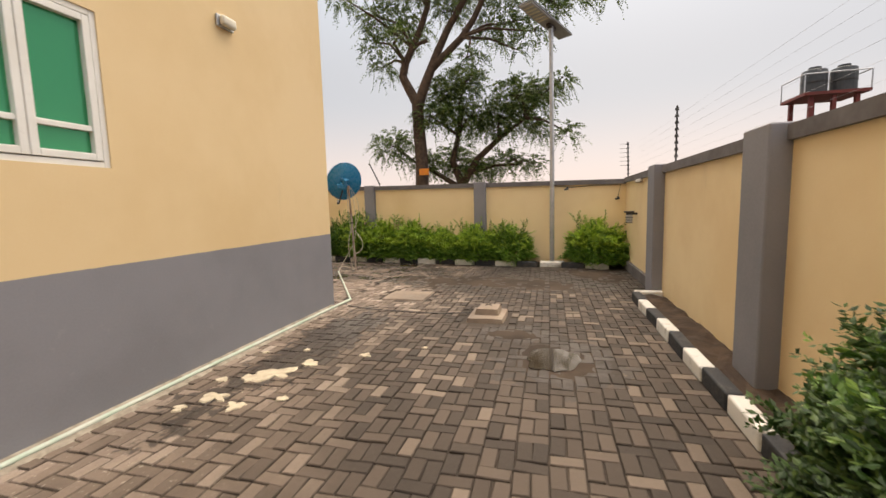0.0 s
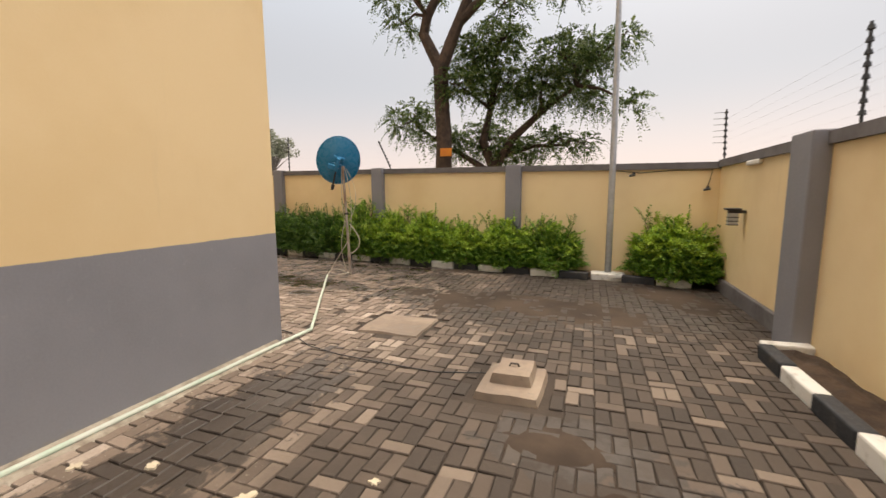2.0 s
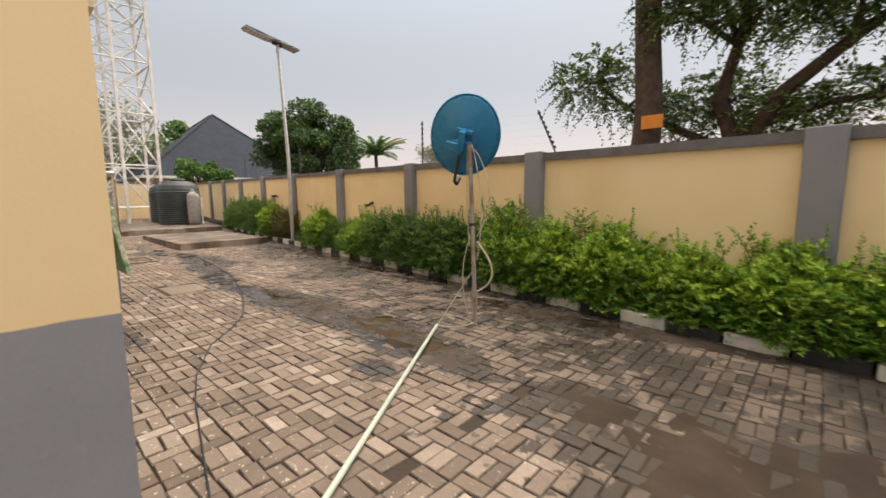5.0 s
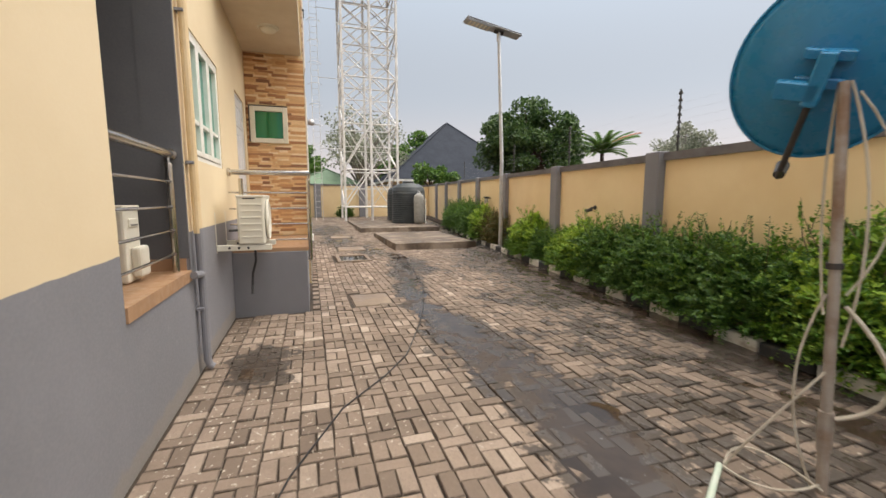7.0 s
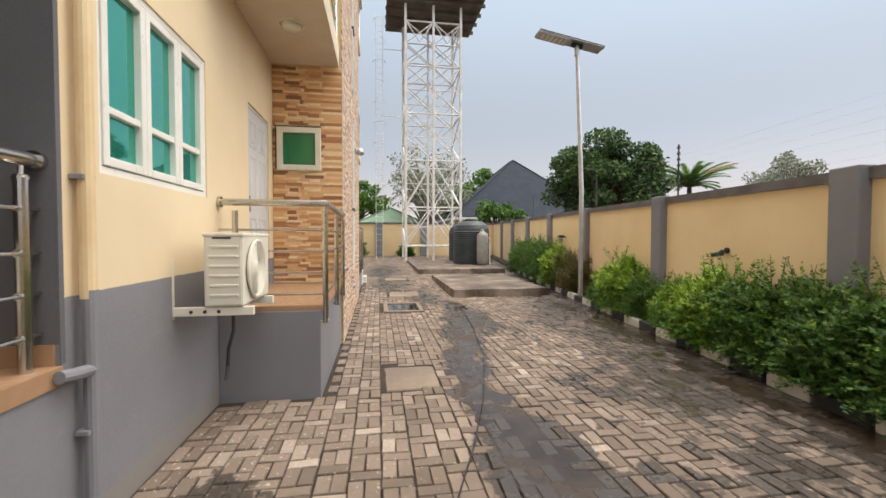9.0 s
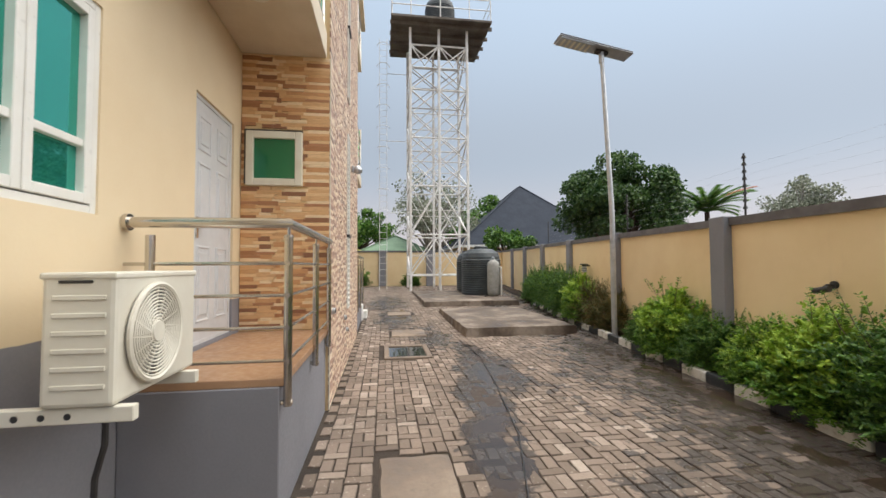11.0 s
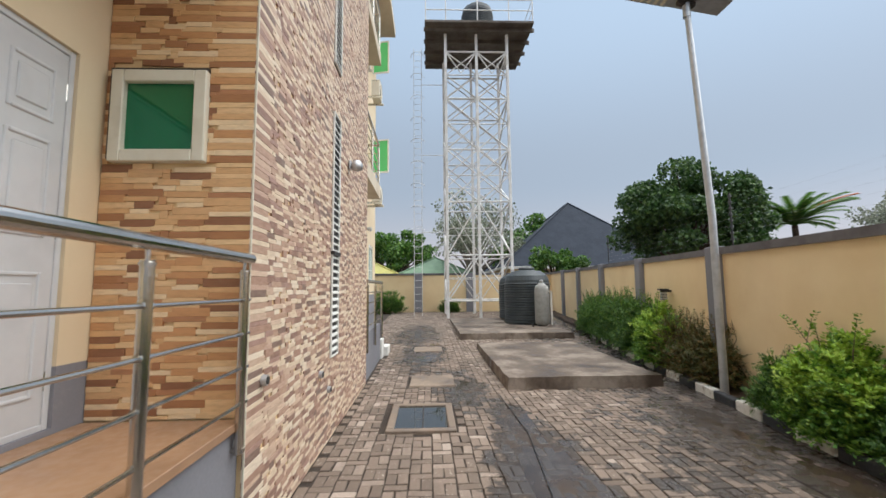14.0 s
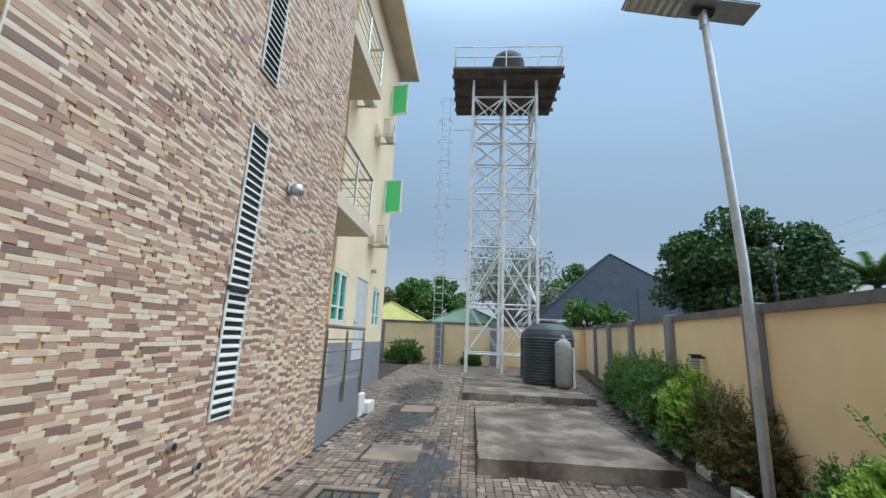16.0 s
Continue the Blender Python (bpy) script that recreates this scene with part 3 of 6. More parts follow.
def panel_door(name, label, w, h, at, six=True):
    t = place(thing(name, label, "door", kind="structure"), *at, "+y")
    part("door_frame", frame_rect(-w / 2, w / 2, -0.002, h, 0.035, -0.14, -0.02), M_DOOR, t)
    leaf = part("leaf", box(-w / 2 + 0.037, w / 2 - 0.037, -0.07, -0.025, 0.012, h - 0.038, 0.004), M_DOOR, t)
    pw = (w - 0.074) / 2
    for sx in (-1, 1):
        for a, b in ((0.18, 0.82), (1.0, 1.52), (1.62, h - 0.16)):
            c = sx * pw / 2
            bm = frame_rect(c - pw * 0.33, c + pw * 0.33, a, b, 0.022, -0.032, -0.016, bevel=0.006)
            box(c - pw * 0.22, c + pw * 0.22, -0.03, -0.017, a + 0.055, b - 0.055, 0.008, bm)
            part("raised_panel", bm, M_DOOR, leaf)
    hx = w / 2 - 0.1
    knob = tube([(hx, -0.025, 0.98), (hx, 0.02, 0.98), (hx - 0.1, 0.025, 0.985)], 0.011, 8)
    box(hx - 0.022, hx + 0.022, -0.026, -0.015, 0.88, 1.06, 0.006, knob)
    part("handle", knob, M_STEEL, leaf, "worn steel lever handle")
    for z in (0.25, 1.05, h - 0.25):
        part("hinge", tube([(-w / 2 + 0.035, -0.035, z - 0.05), (-w / 2 + 0.035, -0.035, z + 0.05)], 0.011, 8), M_STEEL, t)
    part("door_backing", box(-w / 2, w / 2, -0.3, -0.255, -0.02, h), M_RECESS, t)
    return t


panel_door("door_1", "pale grey panelled metal door, closed", 0.85, 2.08, (-10.145, NORTH_Y, 0.88))
panel_door("door_2", "pale blue-white far panelled door, closed", 1.2, 2.2, (-20.75, NORTH_Y, 0.95))

# toilet window in the stone face
t = place(thing("window_9", "small cream framed window with dark green pane", "window", kind="structure"), CLAD_X, 5.915, 2.40, "+x")
part("window_frame", frame_rect(-0.298, 0.275, -0.02, 0.56, 0.075, -0.015, 0.045, bevel=0.006), M_HAZY, t)
bm = box(-0.298, 0.298, -0.012, 0.02, 0.562, 0.582, 0.002)
box(0.277, 0.298, -0.012, 0.02, 0.0, 0.560, 0.002, bm)
part("trim", bm, M_DARKSTEEL, t, "dark gap strip over the frame")
part("pane", box(-0.23, 0.205, -0.005, 0.006, 0.05, 0.49), glass("dark_green_glass", (0.015, 0.17, 0.07), 0.03, 0.35), t, "dark green tinted pane")

# stair louvres
for i, (a, b, c, d) in enumerate(LOUVRES):
    t = place(thing("louvre_window", "tall white framed ventilation louvre, dark inside", "louvre", group="stair louvres"), (a + b) / 2, CLAD_Y + 0.014, c, "+y")
    w, h = b - a, d - c
    part("frame", frame_rect(-w / 2, w / 2, 0, h, 0.018, -0.012, 0.010), M_PVC, t)
    part("catch", box(-w / 2 + 0.03, w / 2 + 0.01, -0.02, 0.03, h * 0.405, h * 0.42), M_BLACK, t)
    n = int((h - 0.08) / 0.078)
    for q in range(n):
        z = 0.06 + q * (h - 0.1) / n
        bm = bmesh.new()
        pts = [(-0.012, 0.020), (0.008, 0.0), (0.008, 0.014), (-0.012, 0.034)]
        ends = [[bm.verts.new((u, y, z + zz)) for y, zz in pts] for u in (-w / 2 + 0.017, w / 2 - 0.017)]
        for e in range(4):
            bm.faces.new((ends[0][e], ends[0][(e + 1) % 4], ends[1][(e + 1) % 4], ends[1][e]))
        part("slat", bm, M_PVC, t)
    # Black sheet just behind the slats stands in for the shaded inside.
    part("gap_shade", box(-w / 2, w / 2, -0.03, -0.0125, 0, h), M_BLACK, t)


# ---- railings ----
def railing(name, label, posts, runs, z_foot, z_top, bars, thick=0.032, foot_rose=True):
    """posts: (x, y); runs: lists of (x, y) for the top rail and the bars."""
    t = thing(name, label, "railing")
    for x, y in posts:
        p = part("post", tube([(x, y, z_foot), (x, y, z_top - 0.07)], 0.026, 14), M_STEEL, t)
        part("collar", tube([(x, y, z_top - 0.09), (x, y, z_top - 0.08), (x, y, z_top - 0.075)], [0.031, 0.031, 0.024], 14), M_STEEL, p)
        part("spigot", tube([(x, y, z_top - 0.08), (x, y, z_top - 0.02)], 0.01, 8), M_STEEL, p)
        for z in bars:
            part("bar_socket", tube([(x - 0.032, y, z), (x + 0.032, y, z)], 0.018, 8), M_STEEL, p)
    for run in runs:
        part("handrail", tube([(x, y, z_top) for x, y in run], thick, 16), M_STEEL, t)
        for z in bars:
            part("bar", tube([(x, y, z) for x, y in run], 0.0105, 8), M_STEEL, t)
    return t


r = railing("porch_railing", "brushed steel railing round the raised porch", [(-8.83, 6.5), (-9.86, 6.5), (-10.70, 6.5)],
            [[(-10.78, 6.5), (-8.83, 6.5), (-8.83, NORTH_Y + 0.0)]], 0.68, 1.785, (0.95, 1.15, 1.345, 1.54))
part("wall_post", tube([(-8.83, 5.72, 0.85), (-8.83, 5.72, 1.71)], 0.026, 14), M_STEEL, r)
part("wall_rose", tube([(-8.83, 5.584, 1.785), (-8.83, 5.61, 1.785)], 0.05, 14), M_STEEL, r)
for x in (-8.83, -9.86, -10.70):
    part("side_bracket", tube([(x, 6.45, 0.70), (x, 6.53, 0.70)], 0.016, 8), M_STEEL, r)
r = railing("recess_railing", "brushed steel railing across the recess opening", [(-6.88, 5.51), (-5.82, 5.51)],
            [[(-5.72, 5.51), (-6.97, 5.51)]], 0.894, 1.80, (1.04, 1.22, 1.40, 1.59))
part("end_rose", tube([(-6.966, 5.51, 1.80), (-6.94, 5.51, 1.80)], 0.045, 14), M_STEEL, r)
for z, nm in ((4.08, "first"), (7.38, "second")):
    railing("balcony_railing", "steel railing on the %s floor front balcony" % nm, [(-8.6, 6.42), (-9.65, 6.42), (-10.7, 6.42)],
            [[(-10.75, 6.42), (-8.6, 6.42), (-8.6, NORTH_Y)]], z, z + 0.95, [z + q for q in (0.15, 0.34, 0.53, 0.72)])
for z, nm in ((3.96, "first"), (7.23, "second")):
    railing("balcony_railing", "dark steel railing on the %s floor back balcony" % nm, [(-15.55, 6.42), (-16.6, 6.42), (-17.7, 6.42)],
            [[(-15.5, 6.42), (-17.7, 6.42), (-17.7, NORTH_Y)]], z, z + 1.0, [z + q for q in (0.2, 0.4, 0.6, 0.8)])
railing("back_porch_railing", "brushed steel railing round the back porch", [(-15.55, 6.5), (-16.6, 6.5), (-17.75, 6.5)],
        [[(-15.5, 6.5), (-17.75, 6.5)]], 0.5, 1.74, (0.95, 1.15, 1.35, 1.54))


# ---- air conditioners ----
M_FAN = simple("grey_fan_plastic", (0.085, 0.083, 0.078), (0.12, 0.115, 0.105), 0.6, scale=6, bump=0.0)


def air_conditioner(at, turn=0, group="air conditioners", label="cream outdoor air conditioner with round fan grille", bracket=True):
    """Origin at the wall face under the unit; the fan looks along local +y."""
    t = thing("air_conditioner", label, "air conditioner", at, turn, group)
    bm = box(-0.34, 0.34, 0.24, 0.50, 0.0, 0.51, 0.018, seg=2)
    part("casing", bm, M_ACW, t)
    part("top_lid", box(-0.345, 0.345, 0.235, 0.505, 0.49, 0.517, 0.008, seg=2), M_ACW, t)
    for i in range(6):
        z = 0.07 + i * 0.068
        part("side_rib", box(0.339, 0.346, 0.28, 0.47, z, z + 0.02, 0.003), M_ACW, t)
    part("side_handle", box(0.338, 0.344, 0.3, 0.42, 0.475, 0.487, 0.002), M_BLACK, t)
    cx, cz, R = 0.07, 0.25, 0.205
    part("fan_opening", tube([(cx, 0.47, cz), (cx, 0.503, cz)], R, 36), M_FAN, t)
    rim = bmesh.new()
    for rr, th in [(R + 0.005, 0.012)] + [(R * (0.27 + 0.075 * q), 0.0048) for q in range(10)]:
        pts = [(cx + rr * math.cos(q * math.pi / 18), 0.518, cz + rr * math.sin(q * math.pi / 18)) for q in range(37)]
        tube(pts, th, 6, rim, cap=False)
    for q in range(16):
        a = q * math.pi / 8
        tube([(cx + 0.05 * math.cos(a), 0.518, cz + 0.05 * math.sin(a)), (cx + R * math.cos(a + 0.4), 0.515, cz + R * math.sin(a + 0.4))], 0.004, 5, rim)
    part("fan_grille", rim, M_ACW, t)
    part("hub_cap", tube([(cx, 0.51, cz), (cx, 0.526, cz)], [0.055, 0.045], 20), M_ACW, t)
    part("valve_cover", box(-0.40, -0.338, 0.27, 0.44, 0.03, 0.24, 0.02, seg=2), M_ACW, t)
    part("grip", box(-0.352, -0.338, 0.30, 0.44, 0.37, 0.43, 0.008, seg=2), M_ACW, t)
    # A dark plate draws the shade inside the grip; nothing is cut out.
    part("grip_hollow", box(-0.3535, -0.3515, 0.315, 0.425, 0.378, 0.39), M_FAN, t)
    for u in (-0.24, 0.3):
        if bracket:
            b = bmesh.new()
            box(u - 0.02, u + 0.02, 0.002, 0.03, -0.09, 0.34, 0.003, b)
            box(u - 0.02, u + 0.02, 0.03, 0.56, -0.065, -0.003, 0.004, b)
            br = part("bracket", b, M_ACW, t)
            for v in (0.15, 0.24, 0.33):
                # Black discs on the bracket draw the holes' shaded insides.
                part("bolt_hole", tube([(u + 0.017, v, -0.035), (u + 0.0215, v, -0.035)], 0.013, 10), M_BLACK, br)
        else:
            part("foot", box(u - 0.03, u + 0.03, 0.26, 0.52, -0.03, 0.0, 0.004), M_BLACK, t)
    return t


ac = air_conditioner((-8.30, NORTH_Y - 0.03, 0.985))
part("drain_hose", tube([(0.18, 0.38, -0.01), (0.18, 0.38, -0.2), (0.17, 0.34, -0.34), (0.16, 0.33, -0.47), (0.2, 0.33, -0.56)], 0.013, 8), M_BLACK, ac)
part("copper_pipe", tube([(-0.42, 0.3, 0.15), (-0.47, 0.2, 0.12), (-0.45, 0.1, 0.1), (-0.4, 0.01, 0.1)], 0.014, 8), M_BLACK, ac)
air_conditioner((-6.92, 5.02, 0.90), -90, label="cream air conditioner standing on the recess floor", bracket=False)
for x, z in ((-18.4, 7.35), (-21.0, 7.62), (-21.2, 4.3)):
    air_conditioner((x, NORTH_Y, z), label="cream air conditioner bracketed on the upper wall")
air_conditioner((-16.5, NORTH_Y + 0.02, 0.85), label="cream air conditioner standing on the back porch", bracket=False)

# ---- pipes and small fittings on the house ----
M_YPIPE = simple("yellow_painted_pipe", (0.76, 0.59, 0.36), (0.68, 0.50, 0.28), 0.5, scale=4)
t = thing("drain_pipe", "rain pipe painted yellow above and grey below", "pipe")
part("upper_pipe", tube([(-7.08, 5.63, 1.18), (-7.08, 5.63, EAVE)], 0.034, 12), M_YPIPE, t)
part("lower_pipe", tube([(-7.08, 5.635, 1.22), (-7.08, 5.635, 0.10), (-7.08, 5.65, 0.05), (-7.08, 5.68, 0.03)], 0.032, 12), M_GREY, t)
part("branch_pipe", tube([(-7.08, 5.635, 0.84), (-6.98, 5.635, 0.85), (-6.9, 5.62, 0.86)], 0.03, 10), M_GREY, t, "grey branch from the ledge")
for z in (0.55, 1.75, 2.9):
    part("clip", box(-7.125, -7.035, 5.582, 5.645, z - 0.012, z + 0.012, 0.003), M_GREY, t)
for nm, at in (("wall_light", (SIDE_X, 3.71, 3.38)),):
    t = place(thing(nm, "grey oval bulkhead lamp on the yellow wall", "lamp"), *at, "+x")
    part("base", box(-0.11, 0.11, 0.001, 0.03, -0.06, 0.06, 0.012, seg=2), M_GALV, t)
    part("diffuser", box(-0.095, 0.095, 0.03, 0.09, -0.05, 0.05, 0.028, seg=3), M_HAZY, t, smooth=True)
t = place(thing("wall_light", "small grey lamp on the stone tiled wall", "lamp"), -13.74, CLAD_Y + 0.012, 3.27, "+y")
part("base", box(-0.06, 0.06, 0.0, 0.03, -0.06, 0.06, 0.01), M_GALV, t)
part("diffuser", lathe([(0.02, -0.08), (0.075, -0.06), (0.085, 0.0), (0.05, 0.06), (0.02, 0.07)], 20, at=(0, 0.1, 0)), M_GALV, t, smooth=True)
t = thing("ceiling_light", "round flush lamp under the balcony", "lamp", (-9.66, 6.06, 3.80))
part("base", lathe([(0.13, -0.02), (0.14, -0.001)], 28), M_HAZY, t)
part("diffuser", lathe([(0.03, -0.075), (0.09, -0.06), (0.12, -0.02)], 28), M_HAZY, t, smooth=True)
for x, z in ((-12.41, 0.77), (-11.0, 1.02), (-12.75, 0.55)):
    t = place(thing("pipe_stub", "short plastic pipe end in the stone wall", "pipe"), x, CLAD_Y + 0.004, z, "+y")
    part("stub", tube([(0, 0, 0), (0, 0.035, 0)], 0.035, 14), M_GALV, t)
    part("cap", tube([(0, 0.035, 0), (0, 0.04, 0)], 0.026, 14), M_BLACK, t)
for z in (9.3, 5.65):
    t = thing("open_sash", "green tinted window sash standing open on the upper wall", "window", (-22.5, 5.60, z))
    part("sash", frame_rect(-0.0, 0.0 + 0.62, 0, 1.2, 0.05, -0.02, 0.02), M_PVC, t).matrix_basis = pose(0, 0, 0, 0, 0, 78)
    part("pane", box(0.03, 0.6, -0.006, 0.006, 0.03, 1.17), glass("bright_green_pane", (0.12, 0.62, 0.20)), t).matrix_basis = pose(0, 0, 0, 0, 0, 78)


t = thing("green_board", "small dark green board hanging askew from the wall", "board", (-3.52, NORTH_Y, 1.50))
M_GBOARD = simple("green_sheet", (0.012, 0.16, 0.075), (0.03, 0.24, 0.12), 0.5, scale=9, bump=0.2)
M_GEDGE = simple("chipped_edge", (0.55, 0.55, 0.45), (0.05, 0.22, 0.10), 0.7, scale=40, bump=0.2)
part("sheet", box(-0.11, 0.11, -0.001, 0.008, -0.32, 0.0, 0.002), M_GBOARD, t).matrix_basis = pose(-0.02, 0.012, 0, 9, 0, 0)
part("edge_strip", box(0.11, 0.117, -0.001, 0.014, -0.32, 0.0, 0.002), M_GEDGE, t, "chipped pale green edge").matrix_basis = pose(-0.02, 0.012, 0, 9, 0, 0)

t = thing("drain_pipe", "cream rain pipe on the far house wall", "pipe")
part("pipe", tube([(-18.0, 5.635, 0.1), (-18.0, 5.635, EAVE)], 0.04, 10), M_YPIPE, t)
t = place(thing("wall_light", "small round lamp by the far door", "lamp"), -21.6, NORTH_Y, 3.55, "+y")
part("base", tube([(0, 0, 0), (0, 0.05, 0)], 0.05, 12), M_GALV, t)
part("diffuser", tube([(0, 0.05, 0), (0, 0.13, -0.02), (0, 0.16, -0.02)], [0.06, 0.07, 0.03], 12), M_GALV, t)

# ---- satellite dish ----
M_DISH = simple("blue_dish_paint", (0.018, 0.21, 0.42), (0.026, 0.24, 0.47), 0.28, scale=2.0, bump=0.05)
M_RUST = simple("rusty_pole", (0.40, 0.35, 0.31), (0.24, 0.15, 0.10), 0.6, 0.4, scale=5, bump=0.2)
M_CABLE = simple("pale_cable", (0.55, 0.50, 0.42), (0.42, 0.36, 0.28), 0.6, scale=9, bump=0.0)
DX, DY = -4.47, 8.89
dish = thing("satellite_dish", "blue offset satellite dish on a rusty pole", "satellite dish", (DX, DY, 0))
part("pole", tube([(0, 0, -0.03), (-0.05, 0.015, 1.0), (-0.11, 0.03, 2.0)], 0.024, 14), M_RUST, dish, "rusty galvanised pole")
part("sleeve", tube([(-0.011, 0.003, 0.22), (-0.021, 0.006, 0.42)], 0.032, 14), M_RUST, dish)
part("collar", tube([(-0.06, 0.017, 1.12), (-0.062, 0.017, 1.15)], 0.034, 14), M_DARKSTEEL, dish)
ref_m = Matrix.Translation((-0.23, 0.07, 2.08)) @ Vector((-0.46, 0.86, 0.36)).to_track_quat("Z", "Y").to_matrix().to_4x4() @ pose(0, 0, 0, 0, 0, 16)
bm = bmesh.new()
R, NR, NS = 0.455, 10, 48
ringv = [[bm.verts.new((0.86 * R * q / NR * math.cos(2 * math.pi * s / NS), R * q / NR * math.sin(2 * math.pi * s / NS), 0.105 * (q / NR) ** 2)) for s in range(NS)] for q in range(1, NR + 1)]
mid = bm.verts.new((0, 0, 0))
for s in range(NS):
    bm.faces.new((mid, ringv[0][(s + 1) % NS], ringv[0][s]))
for a, b in zip(ringv, ringv[1:]):
    for s in range(NS):
        bm.faces.new((a[s], a[(s + 1) % NS], b[(s + 1) % NS], b[s]))
bmesh.ops.recalc_face_normals(bm, faces=bm.faces[:])
bmesh.ops.solidify(bm, geom=bm.faces[:], thickness=0.006)
o = part("reflector", bm, M_DISH, dish, "glossy blue reflector seen from behind", smooth=True)
o.matrix_basis = ref_m
rimpts = [(0.86 * R * math.cos(2 * math.pi * s / 48), R * math.sin(2 * math.pi * s / 48), 0.105) for s in range(49)]
part("rim", tube(rimpts, 0.009, 6, cap=False), M_DISH, dish, smooth=True).matrix_basis = ref_m
bm = box(-0.10, 0.10, -0.07, -0.02, -0.055, 0.004, 0.006)
box(-0.10, 0.10, 0.06, 0.11, -0.055, 0.008, 0.006, bm)
box(-0.035, 0.035, -0.14, 0.11, -0.16, -0.05, 0.008, bm)
box(-0.02, 0.16, -0.12, -0.03, -0.16, -0.09, 0.008, bm)
part("mount", bm, M_DISH, dish, "blue steel mounting bracket").matrix_basis = ref_m
arm = tube([(0, -0.08, -0.06), (0, -0.5, -0.03), (0, -0.62, 0.2)], 0.016, 8)
part("feed_arm", arm, M_DARKSTEEL, dish).matrix_basis = ref_m
part("lnb", tube([(0, -0.60, 0.18), (0, -0.57, 0.28)], [0.03, 0.035], 12), M_BLACK, dish, "black receiver head").matrix_basis = ref_m


def hanging(parent, a, b, sag, n=10, r=0.006, mat=None, side=(0, 0)):
    pts = []
    for i in range(n + 1):
        s = i / n
        p = Vector(a).lerp(Vector(b), s)
        w = 4 * s * (1 - s)
        pts.append((p.x + side[0] * w, p.y + side[1] * w, p.z - sag * w))
    return part("cable", tube(pts, r, 6), mat or M_CABLE, parent)


hanging(dish, (-0.13, 0.03, 2.0), (-0.06, -0.03, 0.9), 0.0, side=(-0.05, 0.03))
hanging(dish, (-0.08, 0.03, 2.0), (0.0, 0.02, 0.75), 0.0, side=(0.06, 0.04))
hanging(dish, (-0.06, 0.06, 1.95), (-0.01, 0.03, 1.0), 0.0, side=(0.12, 0.08))
hanging(dish, (-0.06, -0.02, 1.0), (-0.03, -0.03, 0.02), 0.0, side=(-0.08, -0.05))
hanging(dish, (0.0, 0.02, 0.95), (0.02, 0.0, 0.4), 0.06, side=(0.15, 0.08), r=0.011)
hanging(dish, (-0.03, -0.02, 0.62), (-0.28, -0.31, 0.02), 0.1, side=(-0.05, -0.05))
hanging(dish, (0.0, -0.03, 0.05), (-0.29, -0.31, 0.03), 0.0, side=(0.08, -0.1))
hanging(dish, (0.02, -0.03, 0.03), (-0.28, -0.30, 0.04), -0.08, side=(-0.12, 0.02))

M_PIPE = simple("pale_green_pipe", (0.46, 0.56, 0.45), (0.60, 0.62, 0.54), 0.55, scale=7)
t = thing("conduit_pipe", "pale green plastic conduit lying on the paving", "pipe")
part("free_length", tube([(-4.76, 8.57, 0.028), (-3.1, 5.92, 0.028)], 0.017, 10), M_PIPE, t)
part("wall_length", tube([(-3.1, 5.92, 0.028), (-3.12, 5.4, 0.028), (-3.14, 3.2, 0.03), (-3.15, -4.0, 0.03)], 0.018, 10), M_PIPE, t)
bm = bmesh.new()
cols = []
for q in range(181):
    y = -3.5 + q * 0.05
    r = 0.05 + 0.05 * noise.noise(Vector((y * 3, 1, 0))) + 0.03 * noise.noise(Vector((y * 11, 4, 0)))
    cols.append([bm.verts.new(p) for p in ((SIDE_X - 0.002, y, 0.045), (SIDE_X + 0.02, y, 0.03 + 0.2 * r), (SIDE_X + 0.05 + r, y, 0.008), (SIDE_X + 0.075 + r, y, -0.012))])
for p, q in zip(cols, cols[1:]):
    for e in range(3):
        bm.faces.new((p[e], q[e], q[e + 1], p[e + 1]))
structure(part("trim_mortar", bm, simple("pale_mortar", (0.40, 0.35, 0.28), (0.22, 0.18, 0.14), 0.9, scale=9, bump=0.6)), "pale crumbled mortar along the wall foot", "trim")
t = thing("black_cable", "thin black cable lying over the paving", "cable")
part("cable", tube([(-3.2, 5.76, 0.008), (-2.85, 5.55, 0.008), (-2.45, 5.45, 0.008), (-1.9, 5.4, 0.008), (-1.45, 5.38, 0.008), (-1.02, 5.5, 0.01)], 0.005, 6), M_BLACK, t)
t = thing("black_hose", "thin black hose running along the paving", "hose")
H = [(-3.25, 5.80), (-4.2, 6.03), (-4.9, 6.2), (-5.4, 6.36), (-6.05, 6.68), (-6.5, 7.06), (-6.9, 7.33), (-7.7, 7.65), (-8.5, 7.92), (-9.8, 8.27), (-11.4, 8.5), (-12.9, 8.66), (-14.6, 8.62)]
part("hose", tube([(x, y, 0.008) for x, y in H], 0.006, 6), M_BLACK, t)


